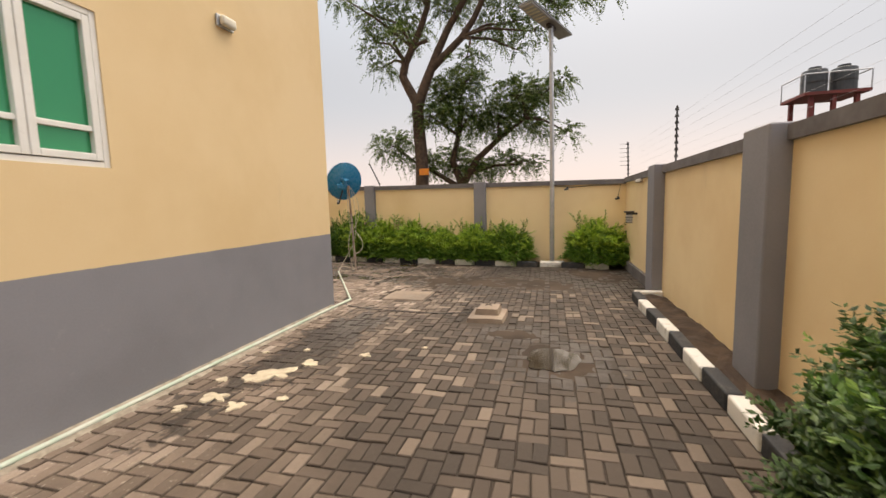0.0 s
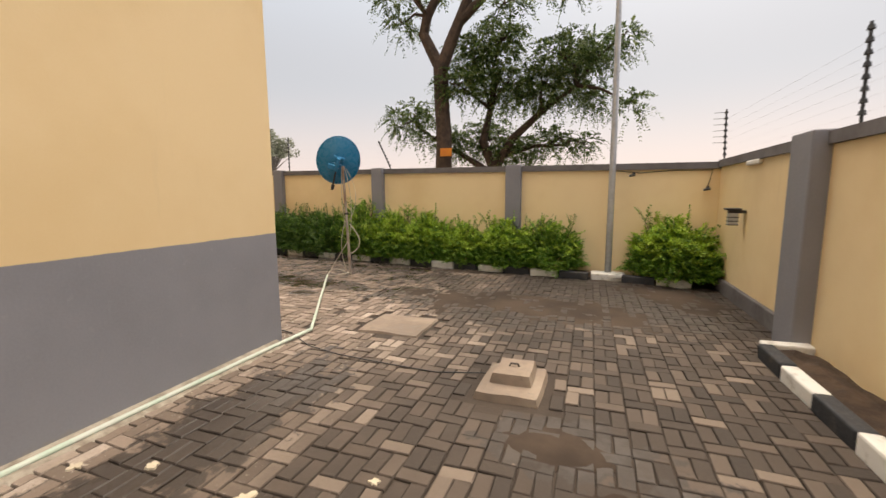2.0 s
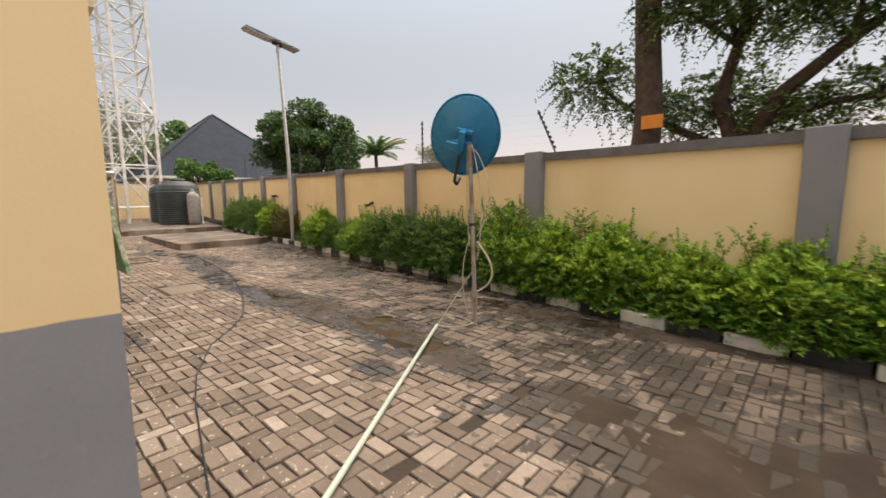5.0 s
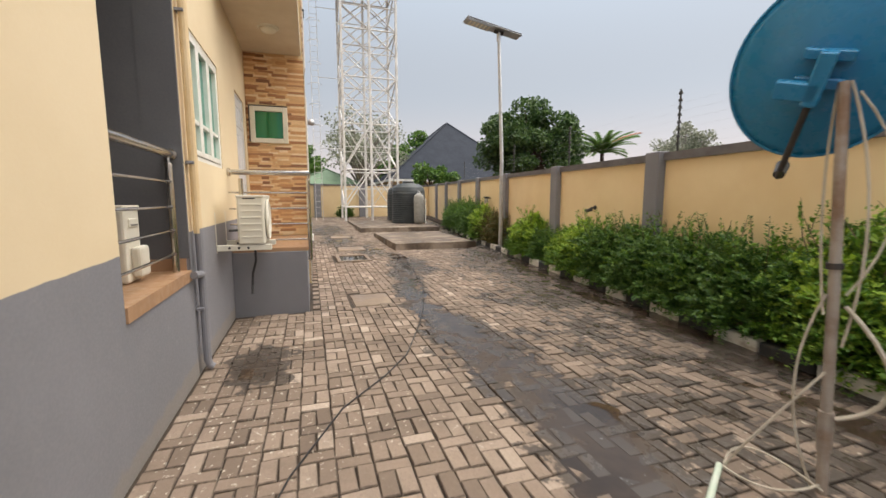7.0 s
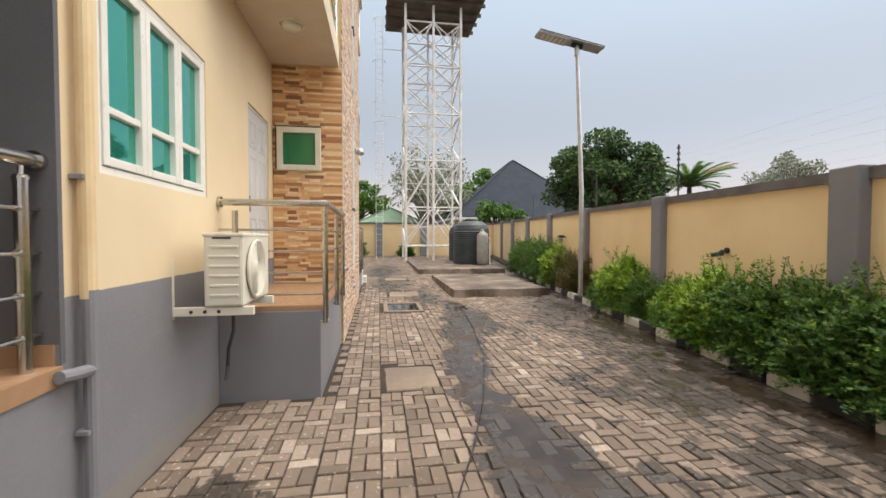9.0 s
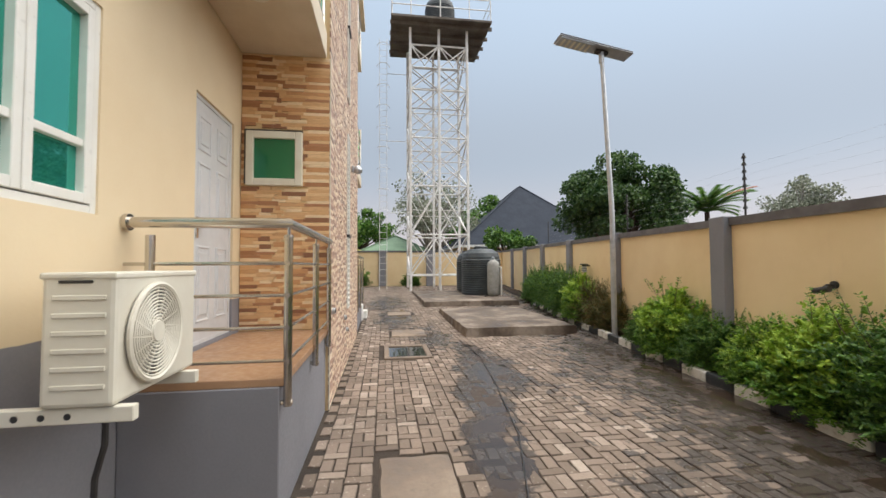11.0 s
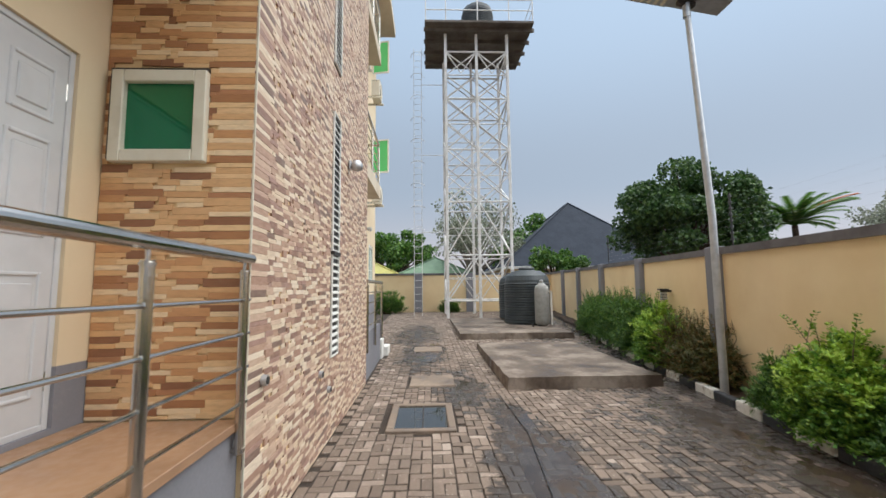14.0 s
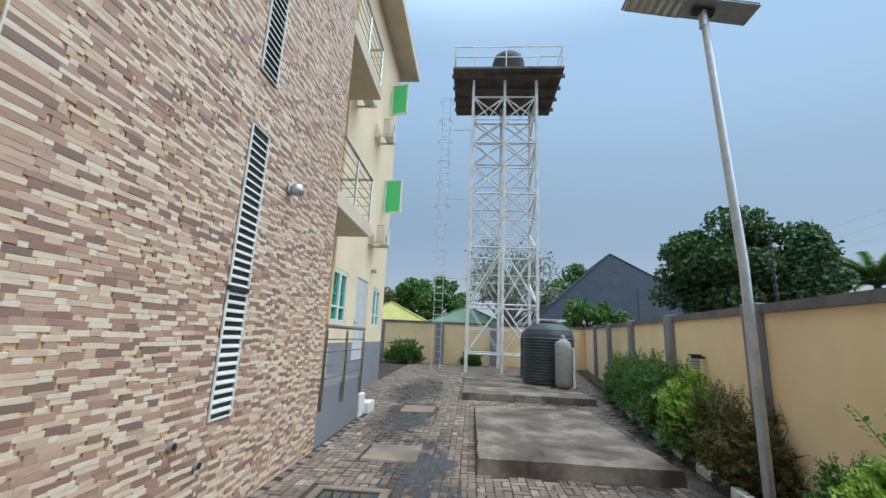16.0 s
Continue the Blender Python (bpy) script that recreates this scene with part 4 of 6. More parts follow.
# ---- street lamps ----
def street_lamp(label, x, y, z, lean, turn, base):
    t = thing("street_lamp", label, "street lamp", (x, y, 0), group="solar street lamps")
    part("pole", tube([(0, 0, -0.03), (0, 0, 2.6), (lean[0], lean[1], z)], [0.055, 0.052, 0.042], 16), M_GALV, t)
    part("collar", tube([(lean[0], lean[1], z - 0.25), (lean[0], lean[1], z - 0.02)], 0.055, 14), M_GALV, t)
    hm = Matrix.Translation((lean[0], lean[1], z)) @ pose(0, 0, 0, 0, 0, turn) @ pose(0, 0, 0, 10, 0, 0)
    h = part("panel", box(-0.17, 0.17, -0.62, 1.0, 0.035, 0.075, 0.008), M_SOLAR, t, "black solar panel head")
    h.matrix_basis = hm
    part("panel_frame", box(-0.18, 0.18, -0.63, 1.01, 0.02, 0.034, 0.004), M_GALV, t).matrix_basis = hm
    part("led_tray", box(-0.16, 0.16, 0.25, 0.98, -0.012, 0.019, 0.006), M_GALV, t).matrix_basis = hm
    for i in range(6):
        part("led_strip", box(-0.13, 0.13, 0.3 + i * 0.11, 0.35 + i * 0.11, -0.02, -0.0125, 0.002), M_HAZY, t).matrix_basis = hm
    part("bracket", box(-0.045, 0.045, -0.14, 0.14, -0.06, 0.019, 0.01), M_DARKSTEEL, t).matrix_basis = hm
    if base:
        part("base_block", box(-0.28, 0.28, -0.19, 0.13, -0.03, 0.10, 0.02, seg=2), M_KWHITE, t, "white painted concrete foot")
    return t


street_lamp("galvanised solar lamp post in a white concrete foot", 0.05, 10.06, 5.42, (-0.03, 0), 148, True)
street_lamp("galvanised solar lamp post among the shrubs", -14.1, 11.75, 6.04, (-0.1, -0.1), 180, False)


# ---- kerbs and planting beds ----
def kerb_stone(mat, parent, x, y, turn, length=0.5):
    key = (mat.name, length)
    if key not in kerb_meshes:
        bm = box(-length / 2 + 0.004, length / 2 - 0.004, -0.06, 0.06, -0.03, 0.12, 0.018, seg=2)
        me = bpy.data.meshes.new("kerb_stone")
        bm.to_mesh(me), bm.free()
        me.materials.append(mat)
        kerb_meshes[key] = me
    ob = new("kerb_stone", kerb_meshes[key])
    ob.parent = parent
    ob.matrix_basis = pose(x, y, random.uniform(-0.012, 0.006) + ground_z(x), random.uniform(-2, 2), random.uniform(-1, 1), turn + random.uniform(-1.5, 1.5))
    return ob


kerb_meshes = {}
kn = structure(thing("kerb_north", "", ""), "black and white painted kerb along the hedge", "kerb")
for i in range(48):
    x = 1.02 - 0.515 * i
    if x < -21:
        break
    if abs(x - 0.05) < 0.3:
        continue
    kerb_stone(M_KWHITE if i % 2 == 0 else M_KBLACK, kn, x, kerb_y(x) + 0.06, -ANG, 0.5)
ke = structure(thing("kerb_east", "", ""), "black and white painted kerb beside the wall bed", "kerb")
for i in range(24):
    y = 6.45 - 0.5 * i
    kerb_stone(M_KWHITE if i % 2 else M_KBLACK, ke, 1.27, y, 90, 0.5)
kerb_stone(M_KWHITE, ke, 1.46, 6.78, 2, 0.4)


def bed(name, corners, z):
    bm = bmesh.new()
    (ax, ay), (bx, by), (cx, cy), (dx, dy) = corners
    n, m = 60, 4
    vs = []
    for i in range(n + 1):
        row = []
        for j in range(m + 1):
            s, u = i / n, j / m
            x = (ax + (bx - ax) * s) * (1 - u) + (dx + (cx - dx) * s) * u
            y = (ay + (by - ay) * s) * (1 - u) + (dy + (cy - dy) * s) * u
            row.append(bm.verts.new((x, y, z + ground_z(x) + random.uniform(-0.025, 0.03))))
        vs.append(row)
    for i in range(n):
        for j in range(m):
            bm.faces.new((vs[i][j], vs[i + 1][j], vs[i + 1][j + 1], vs[i][j + 1]))
    return structure(part(name, bm, M_SOIL), "dark earth planting bed", "soil bed")


bed("bed_north", [(1.6, kerb_y(1.6) + 0.13), (-31, kerb_y(-31) + 0.13), (-31, fence_y(-31) + 0.05), (1.6, fence_y(1.6) + 0.05)], 0.04)
bed("bed_east", [(1.31, -5), (1.31, 6.72), (1.7, 6.72), (1.7, -5)], 0.06)
structure(part("plinth", box(1.60, WALL_X, 7.25, fence_y(1.66) - 0.02, -0.03, 0.19, 0.01), M_CAP), "dark stained plinth at the wall foot", "plinth")


# ---- leaves and shrubs ----
def leaf_mat(name, dark, mid, light):
    k = Mat(name, rough=0.5)
    k.color(k.ramp(k.island(), [(0.0, dark), (0.5, mid), (1.0, light)]))
    k.b.inputs["Subsurface Weight"].default_value = 0.0
    tr = k.n.new("ShaderNodeBsdfTranslucent")
    k.l.new(k.b.inputs["Base Color"].links[0].from_socket, tr.inputs[0])
    mx = k.n.new("ShaderNodeMixShader")
    mx.inputs[0].default_value = 0.32
    out = k.n["Material Output"]
    k.l.new(k.b.outputs[0], mx.inputs[1]), k.l.new(tr.outputs[0], mx.inputs[2]), k.l.new(mx.outputs[0], out.inputs[0])
    return k.m


L_HEDGE = leaf_mat("hedge_leaf", (0.045, 0.125, 0.014), (0.13, 0.27, 0.028), (0.30, 0.45, 0.06))
L_DARK = leaf_mat("dark_leaf", (0.028, 0.08, 0.015), (0.08, 0.18, 0.03), (0.19, 0.31, 0.055))
L_DRY = leaf_mat("dry_leaf", (0.045, 0.08, 0.018), (0.11, 0.115, 0.03), (0.24, 0.13, 0.035))
# New growth, lightened further: the lit hedge top is put into this colour.
L_YOUNG_LIT = leaf_mat("young_lit_leaf", (0.20, 0.34, 0.03), (0.34, 0.50, 0.05), (0.50, 0.63, 0.10))
L_TREE = leaf_mat("feathery_leaf", (0.028, 0.06, 0.015), (0.075, 0.135, 0.03), (0.20, 0.26, 0.07))
L_MANGO = leaf_mat("mango_leaf", (0.018, 0.05, 0.013), (0.045, 0.10, 0.024), (0.11, 0.18, 0.045))
# Far trees: distance haze is put into this pale leaf colour.
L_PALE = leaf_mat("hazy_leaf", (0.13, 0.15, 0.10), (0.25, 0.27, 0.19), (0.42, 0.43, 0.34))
M_BARK = simple("brown_bark", (0.055, 0.037, 0.028), (0.10, 0.066, 0.048), 0.9, scale=7, bump=0.9)
M_TWIG = simple("twig_bark", (0.12, 0.085, 0.055), (0.18, 0.13, 0.09), 0.9, scale=9, bump=0.3)
M_PALEBARK = simple("pale_bark", (0.34, 0.31, 0.28), (0.26, 0.23, 0.2), 0.9, scale=5, bump=0.3)


def leaf_mesh(centres, sizes, rng, droop=0.3, narrow=0.42):
    """Many folded leaves: centres (n, 3), one length each; directions scatter round the given ones."""
    n = len(centres)
    c = np.asarray(centres, float)
    s = np.asarray(sizes, float)[:, None]
    d = rng.normal(size=(n, 3))
    d[:, 2] -= droop
    d /= np.linalg.norm(d, axis=1)[:, None]
    u = np.cross(d, rng.normal(size=(n, 3)))
    u /= np.linalg.norm(u, axis=1)[:, None] + 1e-9
    w = np.cross(d, u)
    v = np.stack([c, c + s * (0.5 * d + narrow * u + 0.10 * w), c + s * d, c + s * (0.5 * d - narrow * u + 0.10 * w)], 1).reshape(-1, 3)
    i = np.arange(n)[:, None] * 4
    f = np.concatenate([i + np.array([[0, 1, 2]]), i + np.array([[0, 2, 3]])], 1).reshape(-1, 3)
    me = bpy.data.meshes.new("leaves")
    me.from_pydata(v.tolist(), [], f.tolist())
    return me


def mesh_part(name, me, material, parent, label=""):
    me.materials.append(material)
    ob = new(name, me)
    ob.parent = parent
    if label:
        ob["label"] = label
    return ob


def spray_mesh(root, way, length, pairs, leaf, droop, rng, narrow=0.26):
    """Leafy shoots: leaves in two rows along each bending shoot."""
    n, up = len(root), np.array([0.0, 0.0, 1.0])
    way = way / np.linalg.norm(way, axis=1)[:, None]
    s = np.linspace(0.15, 1.0, pairs)[None, :, None]
    ln = length[:, None, None]
    stem = root[:, None] + way[:, None] * ln * s - up * droop * ln * s * s
    side = np.cross(way, up + rng.normal(size=(n, 3)) * 0.35)
    side /= np.linalg.norm(side, axis=1)[:, None] + 1e-9
    out = []
    for sign in (-1, 1):
        d = side[:, None] * sign * 0.85 + way[:, None] * 0.5 - up * 0.5 * droop * s + rng.normal(size=(n, pairs, 3)) * 0.28
        d /= np.linalg.norm(d, axis=2)[:, :, None]
        u = np.cross(d, up + rng.normal(size=(n, pairs, 3)) * 0.5)
        u /= np.linalg.norm(u, axis=2)[:, :, None] + 1e-9
        w = np.cross(d, u)
        k = leaf * rng.uniform(0.65, 1.2, (n, pairs, 1)) * (1.1 - 0.5 * s)
        out.append(np.stack([stem, stem + k * (0.5 * d + narrow * u + 0.08 * w), stem + k * d, stem + k * (0.5 * d - narrow * u + 0.08 * w)], 2).reshape(-1, 3))
    v = np.concatenate(out)
    i = np.arange(len(v) // 4)[:, None] * 4
    f = np.concatenate([i + np.array([[0, 1, 2]]), i + np.array([[0, 2, 3]])], 1).reshape(-1, 3)
    me = bpy.data.meshes.new("leaves")
    me.from_pydata(v.tolist(), [], f.tolist())
    return me


def shrub(label, rx, ry, h, shoots, size, mat, seed, wild=6, group="hedge shrubs", young=0.4):
    """Many leafy shoots standing out of an uneven dome of stems. young: share of upper shoots coloured lighter, as a
    lit top.
    """
    rng = np.random.default_rng(seed)
    t = thing("shrub", label, "shrub", group=group)
    az, el = rng.uniform(0, 2 * math.pi, shoots), np.arcsin(rng.uniform(0.0, 1.0, shoots))
    way = np.stack([np.cos(el) * np.cos(az), np.cos(el) * np.sin(az), np.sin(el)], 1)
    lump = np.array([0.80 + 0.34 * noise.noise(Vector(w) * 2.3 + Vector((seed, 0, 0))) for w in way.tolist()])
    tip = way * lump[:, None] * np.array([rx, ry, h * 0.9]) + np.array([0, 0, h * 0.10])
    root = tip * rng.uniform(0.5, 0.97, (shoots, 1))
    ln = rng.uniform(0.13, 0.27, shoots)
    lean = way * np.array([1, 1, 0.6]) + np.array([0, 0, 0.35]) + rng.normal(size=(shoots, 3)) * 0.4
    st = bmesh.new()
    for q in range(0, shoots, max(1, shoots // 26)):
        p = Vector(root[q])
        tube([(p.x * 0.25, p.y * 0.2, 0.0), (p.x * 0.7, p.y * 0.6, p.z * 0.55), tuple(p)], [0.012, 0.008, 0.004], 5, st, cap=False)
    # Only high, outer shoots take the lighter leaf that paints the lit top.
    fresh_lit = (rng.uniform(size=shoots) < young) & (tip[:, 2] > h * 0.42) & (root[:, 2] > tip[:, 2] * 0.7)
    wr = np.stack([rng.uniform(-0.6, 0.6, wild) * rx, rng.uniform(-0.4, 0.4, wild) * ry, rng.uniform(0.7, 0.85, wild) * h], 1).reshape(-1, 3)
    ww = np.stack([rng.normal(size=wild) * 0.25, rng.normal(size=wild) * 0.2, np.ones(wild)], 1).reshape(-1, 3)
    for p, w in zip(wr, ww):
        tube([tuple(p * 0.5), tuple(p), tuple(p + w * 0.3)], [0.006, 0.005, 0.002], 5, st, cap=False)
    part("stem", st, M_TWIG, t)
    mesh_part("foliage", spray_mesh(np.concatenate([root[~fresh_lit], wr]), np.concatenate([lean[~fresh_lit], ww]), np.concatenate([ln[~fresh_lit], rng.uniform(0.28, 0.45, wild)]), 9, size, 0.2, rng), mat, t)
    mesh_part("young_lit_leaves", spray_mesh(root[fresh_lit], lean[fresh_lit], ln[fresh_lit], 9, size, 0.15, rng), L_YOUNG_LIT if mat == L_HEDGE else L_HEDGE if mat == L_DARK else L_DARK if mat == L_MANGO else L_DRY, t, "paler young leaves on the upper shoots, lit top put into colour")
    return t


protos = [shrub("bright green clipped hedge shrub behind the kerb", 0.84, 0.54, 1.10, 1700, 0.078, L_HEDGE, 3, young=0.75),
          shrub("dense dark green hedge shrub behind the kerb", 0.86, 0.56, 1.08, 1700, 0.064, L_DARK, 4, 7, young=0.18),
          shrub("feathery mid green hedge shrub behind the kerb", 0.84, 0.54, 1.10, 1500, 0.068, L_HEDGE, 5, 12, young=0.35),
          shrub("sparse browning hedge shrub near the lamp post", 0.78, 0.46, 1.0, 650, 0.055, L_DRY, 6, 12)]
plan = [(1.02, 0, 1.0), (-1.0, 2, 0.9), (-1.85, 0, 0.9), (-2.75, 0, 0.82), (-3.6, 0, 1.0), (-4.5, 0, 1.0), (-5.4, 2, 1.18), (-6.25, 1, 1.05), (-7.1, 1, 1.06),
        (-7.95, 1, 1.06), (-8.8, 1, 1.05), (-9.7, 0, 0.98), (-10.6, 2, 0.74), (-11.4, 1, 0.76), (-12.3, 0, 1.02), (-13.15, 1, 0.7), (-14.8, 3, 1.0), (-15.7, 3, 1.05),
        (-16.6, 0, 1.15), (-17.5, 1, 1.25), (-18.4, 1, 1.3), (-19.3, 1, 1.25), (-20.2, 1, 1.2), (-21.1, 1, 1.2), (-21.9, 1, 1.1)]
for i, (x, kind_i, sc) in enumerate(plan):
    m = pose(x, kerb_y(x) + 0.36, 0.05 + ground_z(x), 0, 0, (i * 67) % 40 - 20 + (180 if i % 2 else 0) - ANG)
    c = copy_thing(protos[kind_i], m) if kind_i in [q[1] for q in plan[:i]] else protos[kind_i]
    c.matrix_basis = m @ Matrix.Diagonal((sc, min(sc, 1.0), sc, 1))
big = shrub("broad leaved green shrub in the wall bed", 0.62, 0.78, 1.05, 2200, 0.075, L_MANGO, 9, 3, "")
big.matrix_basis = pose(1.52, 1.72, 0.06)
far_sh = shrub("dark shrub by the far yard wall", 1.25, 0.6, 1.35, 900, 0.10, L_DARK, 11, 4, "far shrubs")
far_sh.matrix_basis = pose(-30.7, 5.3, 0.28, 0, 0, 90)
c = copy_thing(far_sh, pose(-31.0, 8.6, 0.28, 0, 0, 60))
c.matrix_basis = pose(-31.0, 8.7, 0.28, 0, 0, 60) @ Matrix.Diagonal((0.6, 0.6, 0.65, 1))


# ---- trees ----
def feather_tree(label, at, trunk_pts, trunk_r, arms, lobes, depth, shoots, leaf, mat, seed, forks):
    """Trunk and limbs under loose lobes of drooping, feathery shoots. lobes: (x, z, radius) in the tree's own middle plane;
    forks: where the thinner branches spring from."""
    rng = np.random.default_rng(seed)
    t = thing("tree", label, "tree", at)
    part("trunk", tube(trunk_pts, trunk_r, 12, cap=False), M_BARK, t)
    bm, tw = bmesh.new(), bmesh.new()
    for arm, r0, r1 in arms:
        tube(arm, [r0 + (r1 - r0) * q / (len(arm) - 1) for q in range(len(arm))], 10, bm)
    root, way, ln = [], [], []
    for x, z, r in lobes:
        c = Vector((x - at[0], rng.normal() * depth, z))
        f = min((Vector(p) for p in forks), key=lambda p: (p - c).length + (0.6 * max(0.0, p.z - c.z)))
        bend = f.lerp(c, 0.5) + Vector((rng.normal() * 0.12, rng.normal() * 0.12, 0.15))
        tube([f, bend, c], [0.05, 0.035, 0.014], 7, bm, cap=False)
        n = max(12, int(shoots * r * r))
        g = rng.normal(size=(n, 3))
        g /= np.linalg.norm(g, axis=1)[:, None]
        g *= (rng.uniform(0.15, 1.0, n) ** 0.6)[:, None] * np.array([1.0, 1.0, 0.72]) * r
        p = np.array(c) + g
        for q in range(0, n, 5):
            tube([tuple(c), tuple((np.array(c) + p[q]) / 2 + np.array([0, 0, 0.04])), tuple(p[q])], [0.012, 0.008, 0.004], 4, tw, cap=False)
        root.append(p)
        way.append(g / r + rng.normal(size=(n, 3)) * 0.5 + np.array([0, 0, 0.05]))
        ln.append(rng.uniform(0.28, 0.55, n))
    part("limb", bm, M_BARK, t)
    part("twig", tw, M_BARK, t)["kind"] = "stuff"
    mesh_part("crown", spray_mesh(np.concatenate(root), np.concatenate(way), np.concatenate(ln), 11, leaf, 0.55, rng, 0.2), mat, t)
    return t


tr = feather_tree("tall forked tree with feathery foliage beyond the wall", (-3.78, 12.2, 0),
                  [(0.0, 0, -0.05), (-0.02, 0, 1.5), (0.02, 0, 2.8), (-0.05, 0, 3.9), (-0.06, 0, 4.65)], [0.27, 0.22, 0.195, 0.18, 0.19],
                  [([(-0.06, 0, 4.5), (-0.30, 0, 4.95), (-0.50, 0, 5.35), (-0.40, 0, 5.75), (-0.16, 0, 6.15), (0.1, 0.02, 6.7), (0.31, 0.05, 7.25), (0.45, 0.05, 8.4)], 0.15, 0.07),
                ([(-0.04, 0, 4.5), (0.18, 0, 5.05), (0.39, 0, 5.5), (0.62, 0, 6.0), (0.95, 0, 6.6), (1.4, 0, 7.25), (1.9, 0, 8.4)], 0.16, 0.07),
                ([(0.40, 0, 5.5), (0.85, -0.03, 5.85), (1.34, -0.05, 6.25), (1.7, -0.08, 6.7), (1.97, -0.1, 7.2), (2.5, -0.1, 8.0)], 0.12, 0.06),
                ([(-0.16, 0, 6.1), (0.05, 0, 6.25), (0.3, 0, 6.3)], 0.06, 0.05)],
                  [(-5.0, 7.2, 0.6), (-5.2, 6.5, 0.4), (-5.0, 5.8, 0.4), (-4.2, 6.9, 0.6), (-6.0, 7.7, 0.4), (-2.8, 7.2, 0.5), (-1.7, 6.7, 0.5), (-1.1, 6.5, 0.5), (-0.4, 6.0, 0.3), (-0.9, 5.8, 0.2), (0.7, 6.5, 0.3), (1.4, 6.7, 0.3), (-2.2, 5.5, 0.4), (0.1, 6.8, 0.5), (-3.8, 6.0, 0.3), (-4.1, 8.0, 1.0), (-2.7, 8.2, 1.0), (-1.3, 7.7, 0.9), (0.2, 7.5, 0.7)],
                  0.5, 300, 0.11, L_TREE, 21,
                  [(-0.40, 0, 5.75), (0.31, 0.05, 7.2), (0.95, 0, 6.6), (1.34, -0.05, 6.25), (1.97, -0.1, 7.2), (-0.16, 0, 6.15), (1.4, 0, 7.25)])
part("tag", box(0.0, 0.29, -0.255, -0.225, 2.40, 2.59, 0.004), simple("orange_tag", (0.72, 0.25, 0.03), (0.62, 0.20, 0.03), 0.6), tr, "orange number plate on the trunk")
feather_tree("lower spreading tree behind the forked trunk", (-2.75, 13.3, 0),
             [(0, 0, -0.05), (0.1, 0, 1.2), (0.0, 0, 2.2)], [0.24, 0.20, 0.17],
             [([(0, 0, 2.1), (-0.3, 0, 2.9), (-0.1, 0, 3.7), (0.1, 0, 4.6)], 0.14, 0.05), ([(0, 0, 2.1), (0.5, -0.1, 2.9), (1.2, -0.1, 3.5), (2.0, 0, 4.1)], 0.13, 0.05),
              ([(0, 0, 2.0), (-0.8, 0, 2.5), (-1.7, 0, 3.0)], 0.10, 0.04), ([(0.3, 0, 2.5), (1.0, 0, 2.7), (1.8, 0, 2.7)], 0.08, 0.03)],
             [(-4.8, 3.4, 0.6), (-3.9, 2.9, 0.5), (-3.0, 3.0, 0.7), (-2.2, 2.6, 0.5), (-1.3, 2.8, 0.5), (-0.5, 2.7, 0.3), (-3.2, 4.9, 0.7), (-2.5, 5.3, 0.6), (-2.4, 4.2, 0.7), (-1.5, 4.1, 0.7), (-1.0, 4.7, 0.7), (-0.3, 4.9, 0.6), (-0.4, 4.0, 0.5), (0.3, 5.1, 0.3), (0.5, 3.6, 0.3), (-3.4, 4.1, 0.5)],
             0.45, 430, 0.115, L_TREE, 22,
             [(-0.3, 0, 2.9), (-0.1, 0, 3.7), (0.5, -0.1, 2.9), (1.2, -0.1, 3.5), (2.0, 0, 4.1), (-1.7, 0, 3.0), (1.8, 0, 2.7)])


def mound_tree(label, at, rx, ry, h, z0, n, size, mat, seed, lumps=26, bark=None, shell=0.55):
    """A broad crown built of many leafy lumps of uneven size, over a short trunk and limbs."""
    rng = np.random.default_rng(seed)
    t = thing("tree", label, "tree", at)
    part("trunk", tube([(0, 0, -0.05), (0.05, 0, z0 * 0.6), (0, 0, z0 + h * 0.3)], [0.05 * rx + 0.08, 0.04 * rx + 0.06, 0.03 * rx + 0.03], 10, cap=False), bark or M_BARK, t)
    bm = bmesh.new()
    cen = []
    for i in range(lumps):
        a = rng.uniform(0, 2 * math.pi)
        el = math.asin(rng.uniform(-0.35, 1))
        rr = rng.uniform(shell, 1.0)
        p = np.array([rx * rr * math.cos(el) * math.cos(a), ry * rr * math.cos(el) * math.sin(a), z0 + h * 0.35 + h * 0.62 * rr * math.sin(el)])
        tube([(0, 0, z0 * 0.8), tuple(p * np.array([0.45, 0.45, 0.8])), tuple(p)], [0.03 * rx, 0.02 * rx, 0.006 * rx], 5, bm, cap=False)
        lr = rng.uniform(0.16, 0.30) * (rx + ry) / 2
        g = rng.normal(size=(n // lumps, 3))
        g /= np.linalg.norm(g, axis=1)[:, None]
        g *= (rng.uniform(0.35, 1.0, len(g)) ** 0.5)[:, None] * np.array([1, 1, 0.75]) * lr
        cen.append(g + p)
    part("limb", bm, bark or M_BARK, t)
    cen = np.concatenate(cen)
    mesh_part("crown", leaf_mesh(cen, rng.uniform(0.6, 1.2, len(cen)) * size, rng, 0.3), mat, t)
    return t


mound_tree("dense dark round mango tree beyond the wall", (-30, 21.7, 0), 3.45, 3.45, 5.6, 2.6, 34000, 0.22, L_MANGO, 31, 70)
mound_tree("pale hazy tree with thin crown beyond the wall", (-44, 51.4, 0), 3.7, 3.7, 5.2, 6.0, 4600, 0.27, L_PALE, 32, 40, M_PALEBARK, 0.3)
mound_tree("pale hazy thin tree behind the tower", (-46, 11.6, 0), 5.0, 4.5, 8.2, 3.2, 4200, 0.26, L_PALE, 33, 46, M_PALEBARK, 0.3)
mound_tree("green leafy tree behind the tower", (-49, 18.5, 0), 4.2, 4.2, 5.5, 3.2, 6500, 0.34, L_DARK, 34, 36)
